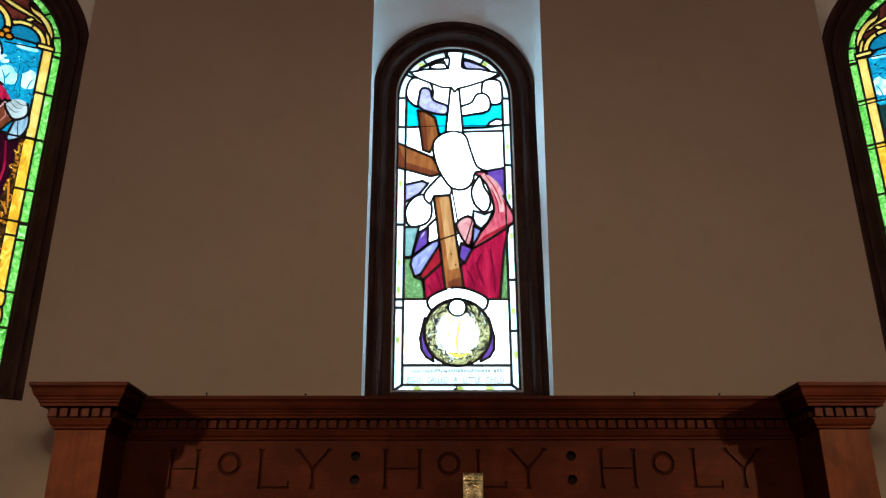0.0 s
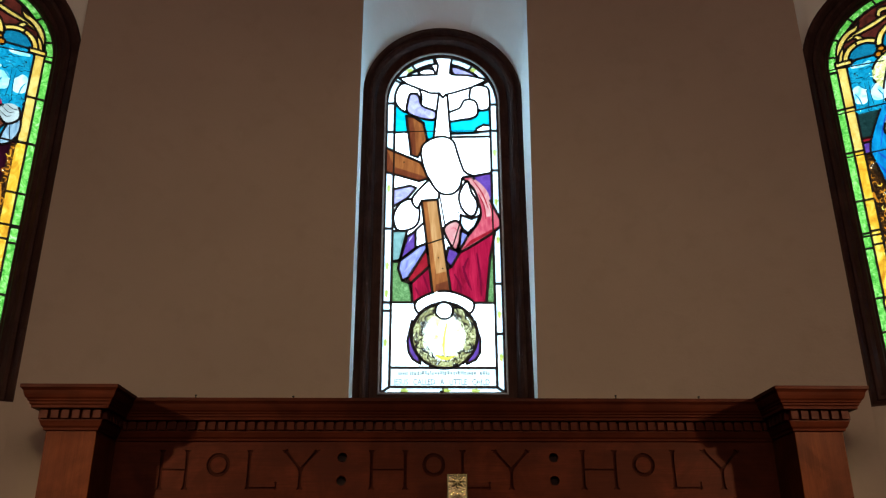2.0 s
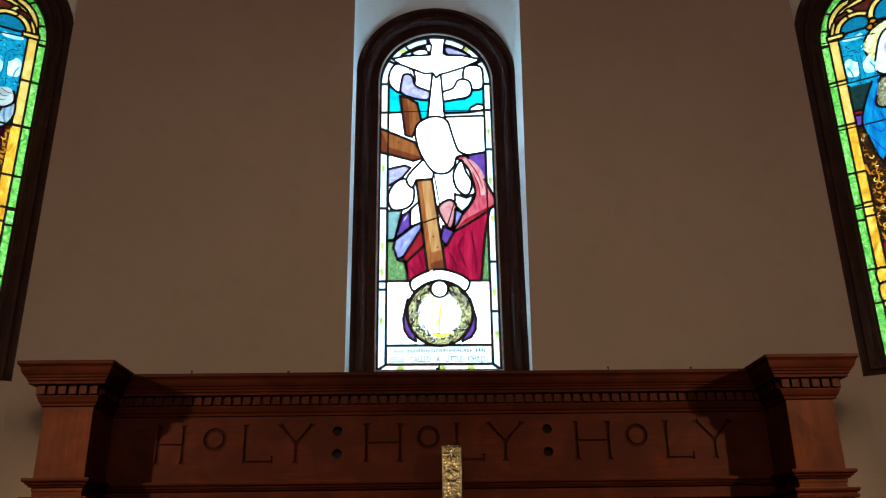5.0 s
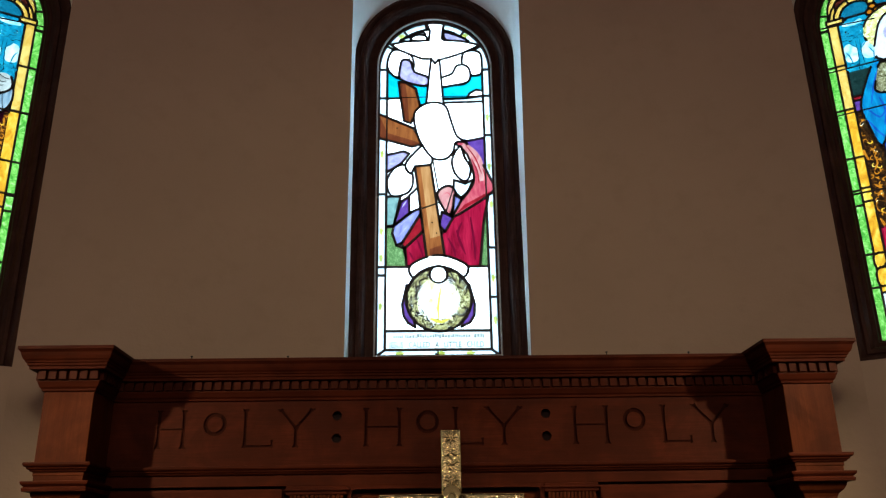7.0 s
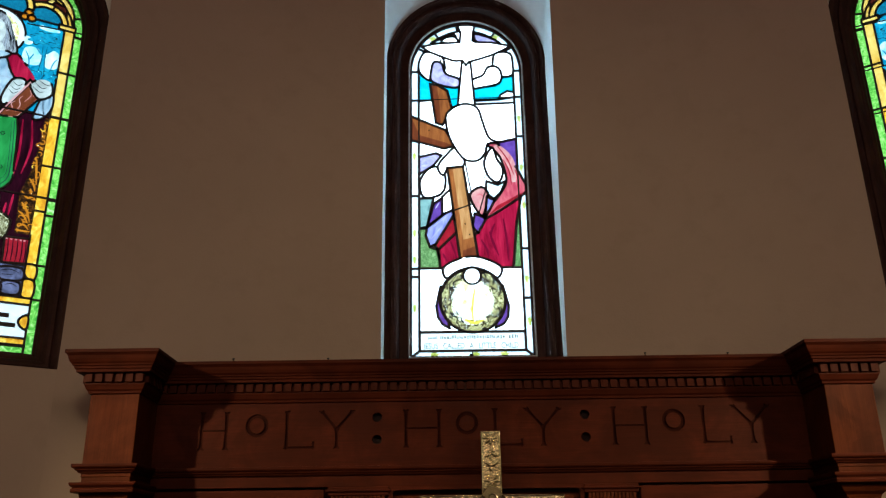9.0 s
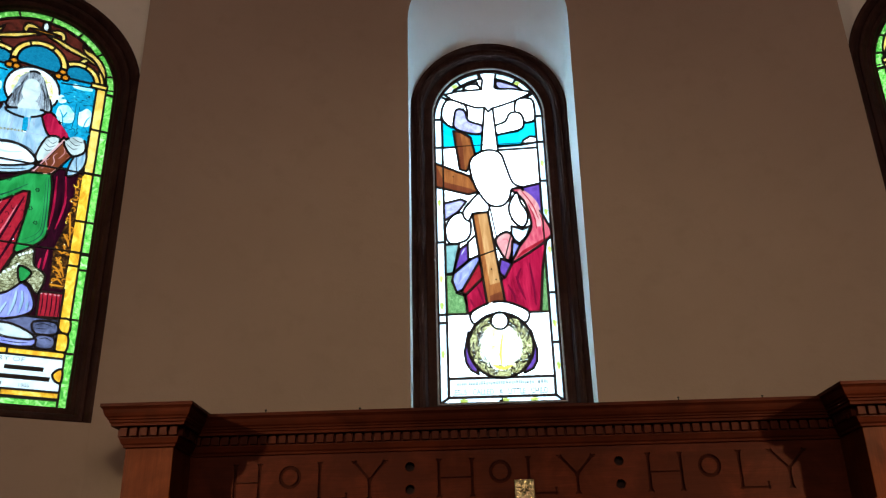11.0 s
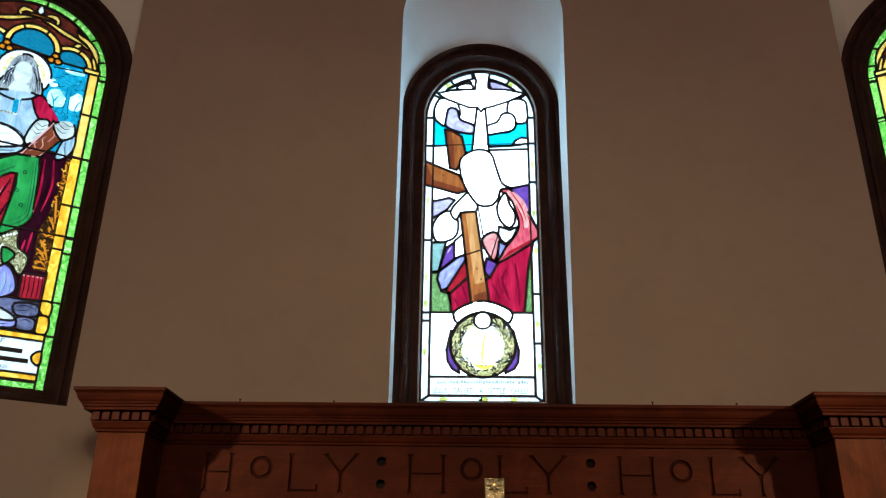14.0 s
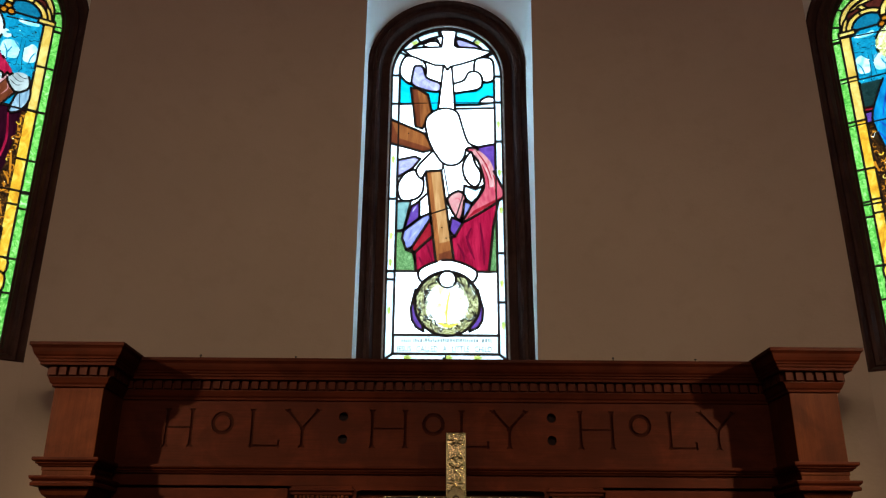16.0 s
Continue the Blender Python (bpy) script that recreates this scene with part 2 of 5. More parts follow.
GLASS = {
    "white": hue_glass("white_glass", (0.74, 0.80, 0.82), (0.84, 0.85, 0.85), 9, lit=0.95, passes=1.0),
    "clear": hue_glass("opal_glass", (0.28, 0.40, 0.46), (0.62, 0.68, 0.70), 16, passes=0.60),
    "opal": hue_glass("inscription_glass", (0.30, 0.33, 0.33), (0.36, 0.38, 0.38), 20, passes=0.75),
    "chalk": hue_glass("chalky_glass", (0.30, 0.32, 0.33), (0.42, 0.43, 0.43), 11),
    "cream": hue_glass("cream_glass", (0.34, 0.34, 0.32), (0.47, 0.47, 0.45), 14),
    "lilac": hue_glass("lilac_glass", (0.11, 0.09, 0.20), (0.34, 0.30, 0.44), 16),
    "lavender": hue_glass("lavender_glass", (0.07, 0.065, 0.19), (0.20, 0.20, 0.36), 12, (2, 1, 0.6)),
    "purple": hue_glass("purple_glass", (0.035, 0.012, 0.085), (0.085, 0.035, 0.17), 12),
    "cyan": hue_glass("cyan_glass", (0.00, 0.20, 0.29), (0.004, 0.29, 0.36), 6),
    "sky": glass("painted_sky_glass", [(0.30, (0.0006, 0.060, 0.110)), (0.50, (0.002, 0.115, 0.185)), (0.66, (0.006, 0.165, 0.235))], 24, (1, 1, 0.8), 1.2),
    "pale_sky": glass("pale_sky_glass", [(0.32, (0.08, 0.26, 0.32)), (0.5, (0.26, 0.38, 0.42)), (0.66, (0.44, 0.49, 0.50))], 13, (1, 1, 0.8), 1.0),
    "deep_sky": glass("deep_sky_glass", [(0.3, (0.0008, 0.035, 0.065)), (0.7, (0.004, 0.105, 0.16))], 60, (1, 1, 1), 1.0),
    "blue": hue_glass("blue_glass", (0.0008, 0.045, 0.13), (0.002, 0.145, 0.25), 10, (2, 1, 0.5)),
    "royal": hue_glass("royal_blue_glass", (0.003, 0.012, 0.10), (0.005, 0.06, 0.24), 10, (2, 1, 0.5)),
    "timber": glass("timber_glass", [(0.3, (0.08, 0.020, 0.006)), (0.55, (0.15, 0.042, 0.011)), (0.75, (0.22, 0.065, 0.016))], 8, (3, 1, 0.4)),
    "timber_light": glass("light_timber_glass", [(0.3, (0.15, 0.055, 0.015)), (0.55, (0.24, 0.105, 0.038)), (0.75, (0.31, 0.16, 0.07))], 8, (3, 1, 0.4)),
    "timber_dark": glass("dark_timber_glass", [(0.3, (0.05, 0.010, 0.004)), (0.7, (0.09, 0.019, 0.007))], 8, (3, 1, 0.4)),
    "crimson": glass("crimson_glass", [(0.28, (0.06, 0.0008, 0.005)), (0.5, (0.145, 0.002, 0.013)), (0.72, (0.24, 0.007, 0.024))], 7, (3, 1, 0.45)),
    "rose": glass("rose_glass", [(0.3, (0.20, 0.012, 0.028)), (0.55, (0.30, 0.055, 0.065)), (0.72, (0.38, 0.19, 0.18))], 6, (2, 1, 0.6)),
    "salmon": hue_glass("salmon_glass", (0.25, 0.06, 0.065), (0.34, 0.19, 0.17), 12, (1, 1, 0.6)),
    "red": hue_glass("red_glass", (0.10, 0.003, 0.006), (0.20, 0.006, 0.012), 18),
    "maroon": hue_glass("maroon_glass", (0.003, 0.0005, 0.0012), (0.014, 0.001, 0.004), 10, (3, 1, 0.4)),
    "leaf": glass("leaf_green_glass", [(0.35, (0.02, 0.05, 0.015)), (0.5, (0.055, 0.11, 0.035)), (0.65, (0.17, 0.25, 0.11))], 38, (1, 1, 1), 2.5),
    "teal": hue_glass("teal_glass", (0.06, 0.11, 0.11), (0.15, 0.24, 0.22), 12),
    "green": glass("streaky_green_glass", [(0.32, (0.012, 0.105, 0.012)), (0.47, (0.060, 0.23, 0.026)), (0.58, (0.18, 0.37, 0.08)), (0.70, (0.46, 0.58, 0.34))], 22, (1, 1, 1), 2.5),
    "sash": hue_glass("sash_green_glass", (0.003, 0.055, 0.010), (0.014, 0.15, 0.035), 7, (2, 1, 0.6)),
    "dark_green": hue_glass("dark_green_glass", (0.0015, 0.006, 0.0055), (0.008, 0.022, 0.02), 40),
    "amber": glass("amber_glass", [(0.3, (0.28, 0.085, 0.005)), (0.5, (0.44, 0.21, 0.013)), (0.68, (0.52, 0.36, 0.075))], 14, (1, 1, 0.7), 2.0),
    "pale_amber": glass("pale_amber_glass", [(0.3, (0.34, 0.16, 0.017)), (0.7, (0.46, 0.33, 0.10))], 14, (1, 1, 0.7), 2.0),
    "orange": hue_glass("orange_glass", (0.22, 0.055, 0.003), (0.33, 0.11, 0.008), 30),
    "scroll_red": hue_glass("red_brown_glass", (0.012, 0.003, 0.002), (0.08, 0.010, 0.006), 14),
    "ornament": glass("painted_ornament_glass", [(0.42, (0.004, 0.002, 0.001)), (0.54, (0.016, 0.005, 0.002)), (0.60, (0.10, 0.030, 0.003)), (0.68, (0.014, 0.005, 0.001))], 24, (1, 1, 1), 3.0),
    "stone": hue_glass("slate_glass", (0.018, 0.018, 0.032), (0.085, 0.085, 0.15), 14),
    "grey": glass("painted_grey_glass", [(0.35, (0.020, 0.020, 0.026)), (0.50, (0.11, 0.11, 0.12)), (0.66, (0.27, 0.28, 0.29))], 40, (3, 1, 0.5), 1.5),
    "lace": glass("painted_lace_glass", [(0.40, (0.012, 0.010, 0.004)), (0.52, (0.13, 0.11, 0.05)), (0.66, (0.44, 0.42, 0.32))], 45, (1, 1, 1), 2.0),
    "wreath": glass("painted_thorn_glass", [(0.36, (0.02, 0.017, 0.005)), (0.48, (0.15, 0.125, 0.035)), (0.60, (0.56, 0.53, 0.34))], 40, (1, 1, 1), 3.0),
    "crimson_dark": hue_glass("dark_crimson_glass", (0.045, 0.0007, 0.006), (0.085, 0.0012, 0.010), 9, (2, 1, 0.5)),
    "ink": hue_glass("black_paint_glass", (0.0004, 0.0004, 0.0006), (0.003, 0.003, 0.004), 30),
    "brown_ink": hue_glass("brown_paint_glass", (0.004, 0.002, 0.001), (0.02, 0.012, 0.005), 30),
    "shade": hue_glass("grey_paint_glass", (0.10, 0.11, 0.14), (0.20, 0.22, 0.26), 20),
    "linen": glass("painted_linen_glass", [(0.32, (0.07, 0.115, 0.16)), (0.5, (0.145, 0.19, 0.225)), (0.66, (0.26, 0.29, 0.31))], 7, (2, 1, 0.6), 1.5),
    "flesh": glass("pale_painted_glass", [(0.3, (0.16, 0.164, 0.155)), (0.6, (0.29, 0.295, 0.28))], 12, (1, 1, 1), 1.0),
    "wheat": glass("painted_wheat_glass", [(0.33, (0.36, 0.29, 0.04)), (0.44, (0.48, 0.46, 0.30)), (0.52, (0.49, 0.49, 0.48))], 11, (1.5, 1, 0.7), 1.0),
    "halo": glass("painted_halo_glass", [(0.35, (0.10, 0.08, 0.02)), (0.5, (0.40, 0.36, 0.12)), (0.65, (0.75, 0.75, 0.6))], 40, (1, 1, 1), 1.0),
    "gold": hue_glass("gold_stain_glass", (0.40, 0.29, 0.02), (0.58, 0.47, 0.09), 30, passes=0.34),
    "yellow": hue_glass("yellow_stain_glass", (0.42, 0.34, 0.02), (0.72, 0.64, 0.18), 60, passes=0.9),
}


# ---- building helpers ----
def mesh_object(name, verts, faces, mat, parent=None, label="", smooth=False, at=None):
    me = bpy.data.meshes.new(name)
    me.from_pydata([tuple(v) for v in verts], [], faces)
    me.validate()
    for m in (mat if isinstance(mat, list) else [mat]):
        me.materials.append(m)
    if smooth:
        me.shade_smooth()
    ob = new(name, me)
    if parent is not None:
        ob.parent = parent
    if at is not None:
        ob.matrix_basis = at
    if label:
        ob["label"] = label
    return ob


def part(name, bm, mat, parent, label=""):
    me = bpy.data.meshes.new(name)
    bmesh.ops.recalc_face_normals(bm, faces=bm.faces)
    bm.to_mesh(me)
    bm.free()
    me.materials.append(mat)
    ob = new(name, me)
    ob.parent = parent
    if label:
        ob["label"] = label
    return ob


def box(bm, lo, hi, bevel=0.0):
    r = bmesh.ops.create_cube(bm, size=1.0)
    for v in r["verts"]:
        v.co = Vector([lo[i] + (v.co[i] + 0.5) * (hi[i] - lo[i]) for i in range(3)])
    if bevel:
        edges = list({e for v in r["verts"] for e in v.link_edges})
        bmesh.ops.bevel(bm, geom=edges, offset=bevel, segments=2, profile=0.6, affect="EDGES")


def box_part(name, lo, hi, mat, parent, bevel=0.004, label=""):
    bm = bmesh.new()
    box(bm, lo, hi, bevel)
    return part(name, bm, mat, parent, label)


def thing(name, label, category, kind="", at=None, group=""):
    ob = new(name)
    ob.empty_display_size = 0.1
    if at is not None:
        ob.matrix_basis = at
    return tagged(ob, label, category, group, kind)


from mathutils.geometry import delaunay_2d_cdt


def signed_area(p):
    return 0.5 * sum(a[0] * b[1] - b[0] * a[1] for a, b in zip(p, p[1:] + p[:1]))


def partition(shapes, extra=()):
    """Cuts the plane by closed outlines, a later one lying over an earlier. Returns points, triangles and the outline on top at each triangle."""
    verts, faces = [], []
    for p in shapes:
        p = list(p) if signed_area(list(p)) > 0 else list(p)[::-1]
        faces.append(list(range(len(verts), len(verts) + len(p))))
        verts += [Vector(q) for q in p]
    verts += [Vector(q) for q in extra]
    vo, _, fo, _, _, src = delaunay_2d_cdt(verts, [], faces, 1, 1e-5)
    return vo, [tuple(f) for f in fo], [max(s) if s else -1 for s in src]


def rounded(p, steps=4):
    """A closed smooth curve through the points."""
    out, n = [], len(p)
    for i in range(n):
        a, b, c, d = (Vector(p[(i + k) % n]) for k in (-1, 0, 1, 2))
        for s in range(steps):
            t = s / steps
            q = 0.5 * (2 * b + (c - a) * t + (2 * a - 5 * b + 4 * c - d) * t * t + (3 * b - a - 3 * c + d) * t ** 3)
            out.append((q.x, q.y))
    return out


def arched(w, bottom, spring, steps=28):
    """The outline of a round-headed opening."""
    return [(-w, bottom), (w, bottom)] + [(w * math.cos(math.pi * i / steps), spring + w * math.sin(math.pi * i / steps)) for i in range(steps + 1)]


def disc(x, z, r, n=20, rz=None):
    return [(x + r * math.cos(2 * math.pi * i / n), z + (rz or r) * math.sin(2 * math.pi * i / n)) for i in range(n)]


# ---- the apse and the room ----
AXIS_Y, R_IN, R_OUT, TOP = -0.467, 5.525, 6.3, 8.2
SIDE_TURN = 31.0
HEAD = 5.54   # spring of the splayed heads on the room side
# window pose (glass, middle of its foot), half width of glass, height to the spring, width of frame
WINDOWS = [
    (pose(0.008, 5.54, 2.775), 0.417, 2.206, 0.165, 0.0),
    (pose(-2.965, 4.468, 2.63, 0, 0, SIDE_TURN), 0.50, 2.125, 0.135, SIDE_TURN),
    (pose(3.012, 4.525, 2.655, 0, 0, -SIDE_TURN), 0.50, 2.125, 0.135, -SIDE_TURN),
]


def on_wall(s, z, r):
    a = s / R_IN
    return Vector((-r * math.sin(a), AXIS_Y + r * math.cos(a), z))


def build_apse():
    quarter = R_IN * math.pi / 2
    holes_in, holes_out = [], []
    for m, w, spring, fw, turn in WINDOWS:
        z0, s0 = m.translation.z, math.atan2(-m.translation.x, m.translation.y - AXIS_Y) * R_IN
        o = w + fw + (-0.006 if turn == 0 else -0.024)
        if turn == 0:
            ring = arched(o, z0 - 0.45, HEAD)
            ring = [(u + (-0.020 + 0.016 * (z - 2.7) if u > 0.3 else 0.0), z) for u, z in ring]
        else:
            ring = arched(o, z0 - 0.90, HEAD)
        holes_in.append([(s0 - R_IN * math.asin(u / R_IN), z) for u, z in ring])
        ring = arched(w + fw, z0 - fw, z0 + spring)
        holes_out.append([(s0 - R_IN * math.asin(u / R_OUT), z) for u, z in ring])
    verts, faces = [], []
    for holes, r in ((holes_in, R_IN), (holes_out, R_OUT)):
        rect = [(-quarter, 0), (quarter, 0), (quarter, TOP), (-quarter, TOP)]
        grid = [(-quarter + quarter * 2 * i / 112, TOP * j / 48) for i in range(113) for j in range(49)]
        vo, fo, top = partition([rect] + holes, grid)
        base = len(verts)
        verts += [on_wall(p.x, p.y, r) for p in vo]
        for f, t in zip(fo, top):
            if t == 0:
                f = tuple(base + i for i in f)
                faces.append(f if r == R_OUT else f[::-1])
    wall = mesh_object("wall_apse", verts, faces, PLASTER, smooth=True)
    tagged(wall, "curved apse wall of dull beige plaster", "wall", kind="structure")
    # the splayed reveals, head and sill sloping to the room
    for k, (m, w, spring, fw, turn) in enumerate(WINDOWS):
        inner = [on_wall(s, z, R_IN) for s, z in holes_in[k]]
        outer = [on_wall(s, z, R_OUT) for s, z in holes_out[k]]
        frame_ring = [m @ Vector((u, 0.0, v)) for u, v in arched(w + fw - 0.006, -fw + 0.006, spring)]
        foot = -fw - 0.004 if turn == 0 else -0.094 if turn > 0 else -0.124
        front_ring = [m @ Vector((u, -0.152 if turn and v < 0 else -0.12, v)) for u, v in arched(w + fw + 0.004, foot, spring)]
        # the arris is rounded: it turns from the wall's face into the opening
        cut = [on_wall(s, z, R_IN + 0.02).lerp(q, 0.05) for (s, z), q in zip(holes_in[k], front_ring)]
        soft = [a.lerp(b, 0.5) for a, b in zip(cut, front_ring)]
        rings, vv, ff, mats = [], [], [], []
        for ring in (inner, cut, soft, front_ring, frame_ring, outer):
            rings.append(range(len(vv), len(vv) + len(ring)))
            vv += ring
        for a, b in zip(rings, rings[1:]):
            n = len(a)
            for i in range(n):
                ff.append((a[i], a[(i + 1) % n], b[(i + 1) % n], b[i]))
                mats.append(1 if k and i == 0 else 0)
        ob = mesh_object("window_reveal", vv, ff, [DAYLIT_REVEAL if k == 0 else LIT_SIDE_REVEAL, PLASTER])
        ob.data.polygons.foreach_set("material_index", mats)
        ob.data.shade_smooth()
        ob.data.set_sharp_from_angle(angle=radians(50))
        tagged(ob, "plaster reveal with splayed arched head, blue daylight put into its colour" if k == 0 else "plaster reveal with beige sloping sill, window light in its splayed head's colour", "reveal", kind="structure")


def slab(name, lo, hi, mat, label, category):
    bm = bmesh.new()
    box(bm, lo, hi)
    me = bpy.data.meshes.new(name)
    bm.to_mesh(me)
    bm.free()
    me.materials.append(mat)
    return tagged(new(name, me), label, category, kind="structure")


build_apse()
slab("floor", (-6.4, -9.0, -0.2), (6.4, 6.1, 0.0), FLOOR, "dark boarded floor of the chancel", "floor")
slab("ceiling", (-6.4, -9.0, TOP), (6.4, 6.1, TOP + 0.2), CEILING, "plain plastered ceiling over the chancel", "ceiling")
slab("wall_west", (-R_OUT, -8.8, 0.0), (-R_IN, AXIS_Y, TOP), PLASTER, "plain beige plaster side wall", "wall")
slab("wall_east", (R_IN, -8.8, 0.0), (R_OUT, AXIS_Y, TOP), PLASTER, "plain beige plaster side wall", "wall")
slab("wall_south", (-R_OUT, -9.0, 0.0), (R_OUT, -8.8, TOP), PLASTER, "plain beige plaster wall closing the nave", "wall")


def build_backdrop(m):
    mat, n, l = material("bright_overcast_sky")
    n.remove(n["Principled BSDF"])
    em = n.new("ShaderNodeEmission")
    em.inputs["Color"].default_value, em.inputs["Strength"].default_value = (0.70, 0.95, 1.10, 1), SKY_GLOW
    l.new(em.outputs[0], n["Material Output"].inputs["Surface"])
    ob = mesh_object("backdrop", [(-2.0, 0.6, -2.6), (2.0, 0.6, -2.6), (2.0, 0.6, 4.6), (-2.0, 0.6, 4.6)], [(0, 1, 2, 3)], mat)
    ob.matrix_basis = m
    tagged(ob, "bright overcast sky outside the window", "sky", kind="structure")


for m, *_ in WINDOWS:
    build_backdrop(m)


# ---- stained glass ----
def pts(text):
    return [tuple(float(v) for v in p.split(",")) for p in text.split()]


def ribbon(vv, ff, a, b, w, d0, d1):
    a, b = Vector(a), Vector(b)
    t = b - a
    if t.length < 1e-6:
        return
    t.normalize()
    a, b, s = a - t * w * 0.55, b + t * w * 0.55, Vector((-t.y, t.x)) * w
    i = len(vv)
    for d, k in ((d0, 0.75), (d1, 1.0)):
        vv += [(q.x, d, q.y) for q in (a - s * k, b - s * k, b + s * k, a + s * k)]
    ff += [(i, i + 1, i + 2, i + 3), (i + 7, i + 6, i + 5, i + 4)] + [(i + j, i + 4 + j, i + 4 + (j + 1) % 4, i + (j + 1) % 4) for j in range(4)]


def glaze(window, outline, panes, lead=0.0055, lines=()):
    """Fills the outline with panes (kind of glass, outline in cm), each later one over the earlier, and leads all their joints."""
    shapes = [outline] + [[(x / 100, z / 100) for x, z in p] for _, p in panes]
    kinds = ["white"] + [k.rstrip("~") for k, _ in panes]
    painted = [False] + [k.endswith("~") for k, _ in panes]
    vo, fo, top = partition(shapes)
    inside = [False] * len(fo)
    lo, hi = outline[0], outline[1]
    spring = outline[2][1]
    w = hi[0]
    for i, f in enumerate(fo):
        c = sum((vo[j] for j in f), Vector((0, 0))) / 3
        inside[i] = abs(c.x) < w and c.y > lo[1] and (c.y < spring or math.hypot(c.x, c.y - spring) < w)
    sides = {}
    for i, f in enumerate(fo):
        if inside[i]:
            for a, b in zip(f, f[1:] + f[:1]):
                sides.setdefault((min(a, b), max(a, b)), []).append(i)
    group = list(range(len(fo)))

    def find(i):
        while group[i] != i:
            group[i] = group[group[i]]
            i = group[i]
        return i
    for s in sides.values():
        if len(s) == 2 and top[s[0]] == top[s[1]]:
            group[find(s[0])] = find(s[1])
    members = {}
    for i in range(len(fo)):
        if inside[i]:
            members.setdefault(find(i), []).append(i)
    vv, ff = [], []
    for root, tris in members.items():
        area = sum(abs(signed_area([tuple(vo[j]) for j in fo[i]])) for i in tris)
        used = sorted({j for i in tris for j in fo[i]})
        at = {j: k for k, j in enumerate(used)}
        n = len(used)
        if area < (0.00002 if painted[top[root]] else 0.0004):
            k0 = len(vv)
            vv += [(vo[j].x, -0.003, vo[j].y) for j in used]
            ff += [tuple(k0 + at[j] for j in fo[i]) for i in tris]
            continue
        v = [(vo[j].x, -0.002, vo[j].y) for j in used] + [(vo[j].x, 0.002, vo[j].y) for j in used]
        f = [tuple(at[j] for j in fo[i]) for i in tris] + [tuple(n + at[j] for j in fo[i][::-1]) for i in tris]
        mesh_object("pane", v, f, GLASS[kinds[top[root]]], window)
    for (a, b), s in sides.items():
        if len(s) == 2 and (painted[top[s[0]]] or painted[top[s[1]]]):
            continue
        if len(s) == 1 or find(s[0]) != find(s[1]):
            ribbon(vv, ff, vo[a], vo[b], lead * (1.3 if len(s) == 1 else 1.0), -0.008, 0.005)
    for width, text in lines:
        p = [(x / 100, z / 100) for x, z in pts(text)]
        for a, b in zip(p, p[1:]):
            ribbon(vv, ff, a, b, width, -0.010, -0.003)
    mesh_object("lead_came", vv, ff, LEAD, window, "dark lead strips between the panes")


def build_frame(window, w, spring, profile, label):
    rings, vv, ff = [], [], []
    for o, d in profile:
        o = o * 1.06 if o > 0 else o
        ring = arched(w + o, -o, spring, 40)
        rings.append(range(len(vv), len(vv) + len(ring)))
        vv += [(u, -d * 1.5 if d > 0 else -d, v) for u, v in ring]
    for a, b in zip(rings, rings[1:]):
        n = len(a)
        for i in range(n):
            ff.append((a[i], a[(i + 1) % n], b[(i + 1) % n], b[i]))
    ob = mesh_object("window_frame", vv, ff, FRAME_WOOD, window, label, smooth=True)
    ob.data.set_sharp_from_angle(angle=radians(28))


def text_part(body, size, x, z, parent, mat, d=-0.006, spacing=1.0, width=None, bold=0.0):
    cu = bpy.data.curves.new("lettering", "FONT")
    cu.body, cu.size, cu.align_x, cu.extrude, cu.space_character = body, size, "CENTER", 0.0008, spacing
    cu.offset = bold
    ob = bpy.data.objects.new("lettering", cu)
    scene.collection.objects.link(ob)
    bpy.context.view_layer.update()
    me = bpy.data.meshes.new_from_object(ob.evaluated_get(bpy.context.evaluated_depsgraph_get()))
    bpy.data.objects.remove(ob)
    k = 1.0
    if width:
        xs = [v.co.x for v in me.vertices]
        k = width / (max(xs) - min(xs))
    for v in me.vertices:
        v.co = Vector((x + v.co.x * k, d - v.co.z, z + v.co.y))
    me.materials.clear()
    me.materials.append(mat)
    o = new("lettering", me)
    o.parent = parent
    return o


def bar_part(x0, x1, z, h, parent, mat, d=-0.006):
    box_part("text_bar", (x0, d - 0.001, z), (x1, d + 0.001, z + h), mat, parent, 0.0)


def strip_pieces(panes, kind, u0, u1, cuts, kinds=None):
    for i, (a, b) in enumerate(zip(cuts, cuts[1:])):
        panes.append((kinds[i % len(kinds)] if kinds else kind, [(u0, a), (u1, a), (u1, b), (u0, b)]))


def ring_pieces(panes, kind, cx, cz, r0, r1, angles, n=8):
    for a, b in zip(angles, angles[1:]):
        arc = [radians(a + (b - a) * i / n) for i in range(n + 1)]
        panes.append((kind, [(cx + r1 * math.cos(t), cz + r1 * math.sin(t)) for t in arc] + [(cx + r0 * math.cos(t), cz + r0 * math.sin(t)) for t in arc[::-1]]))


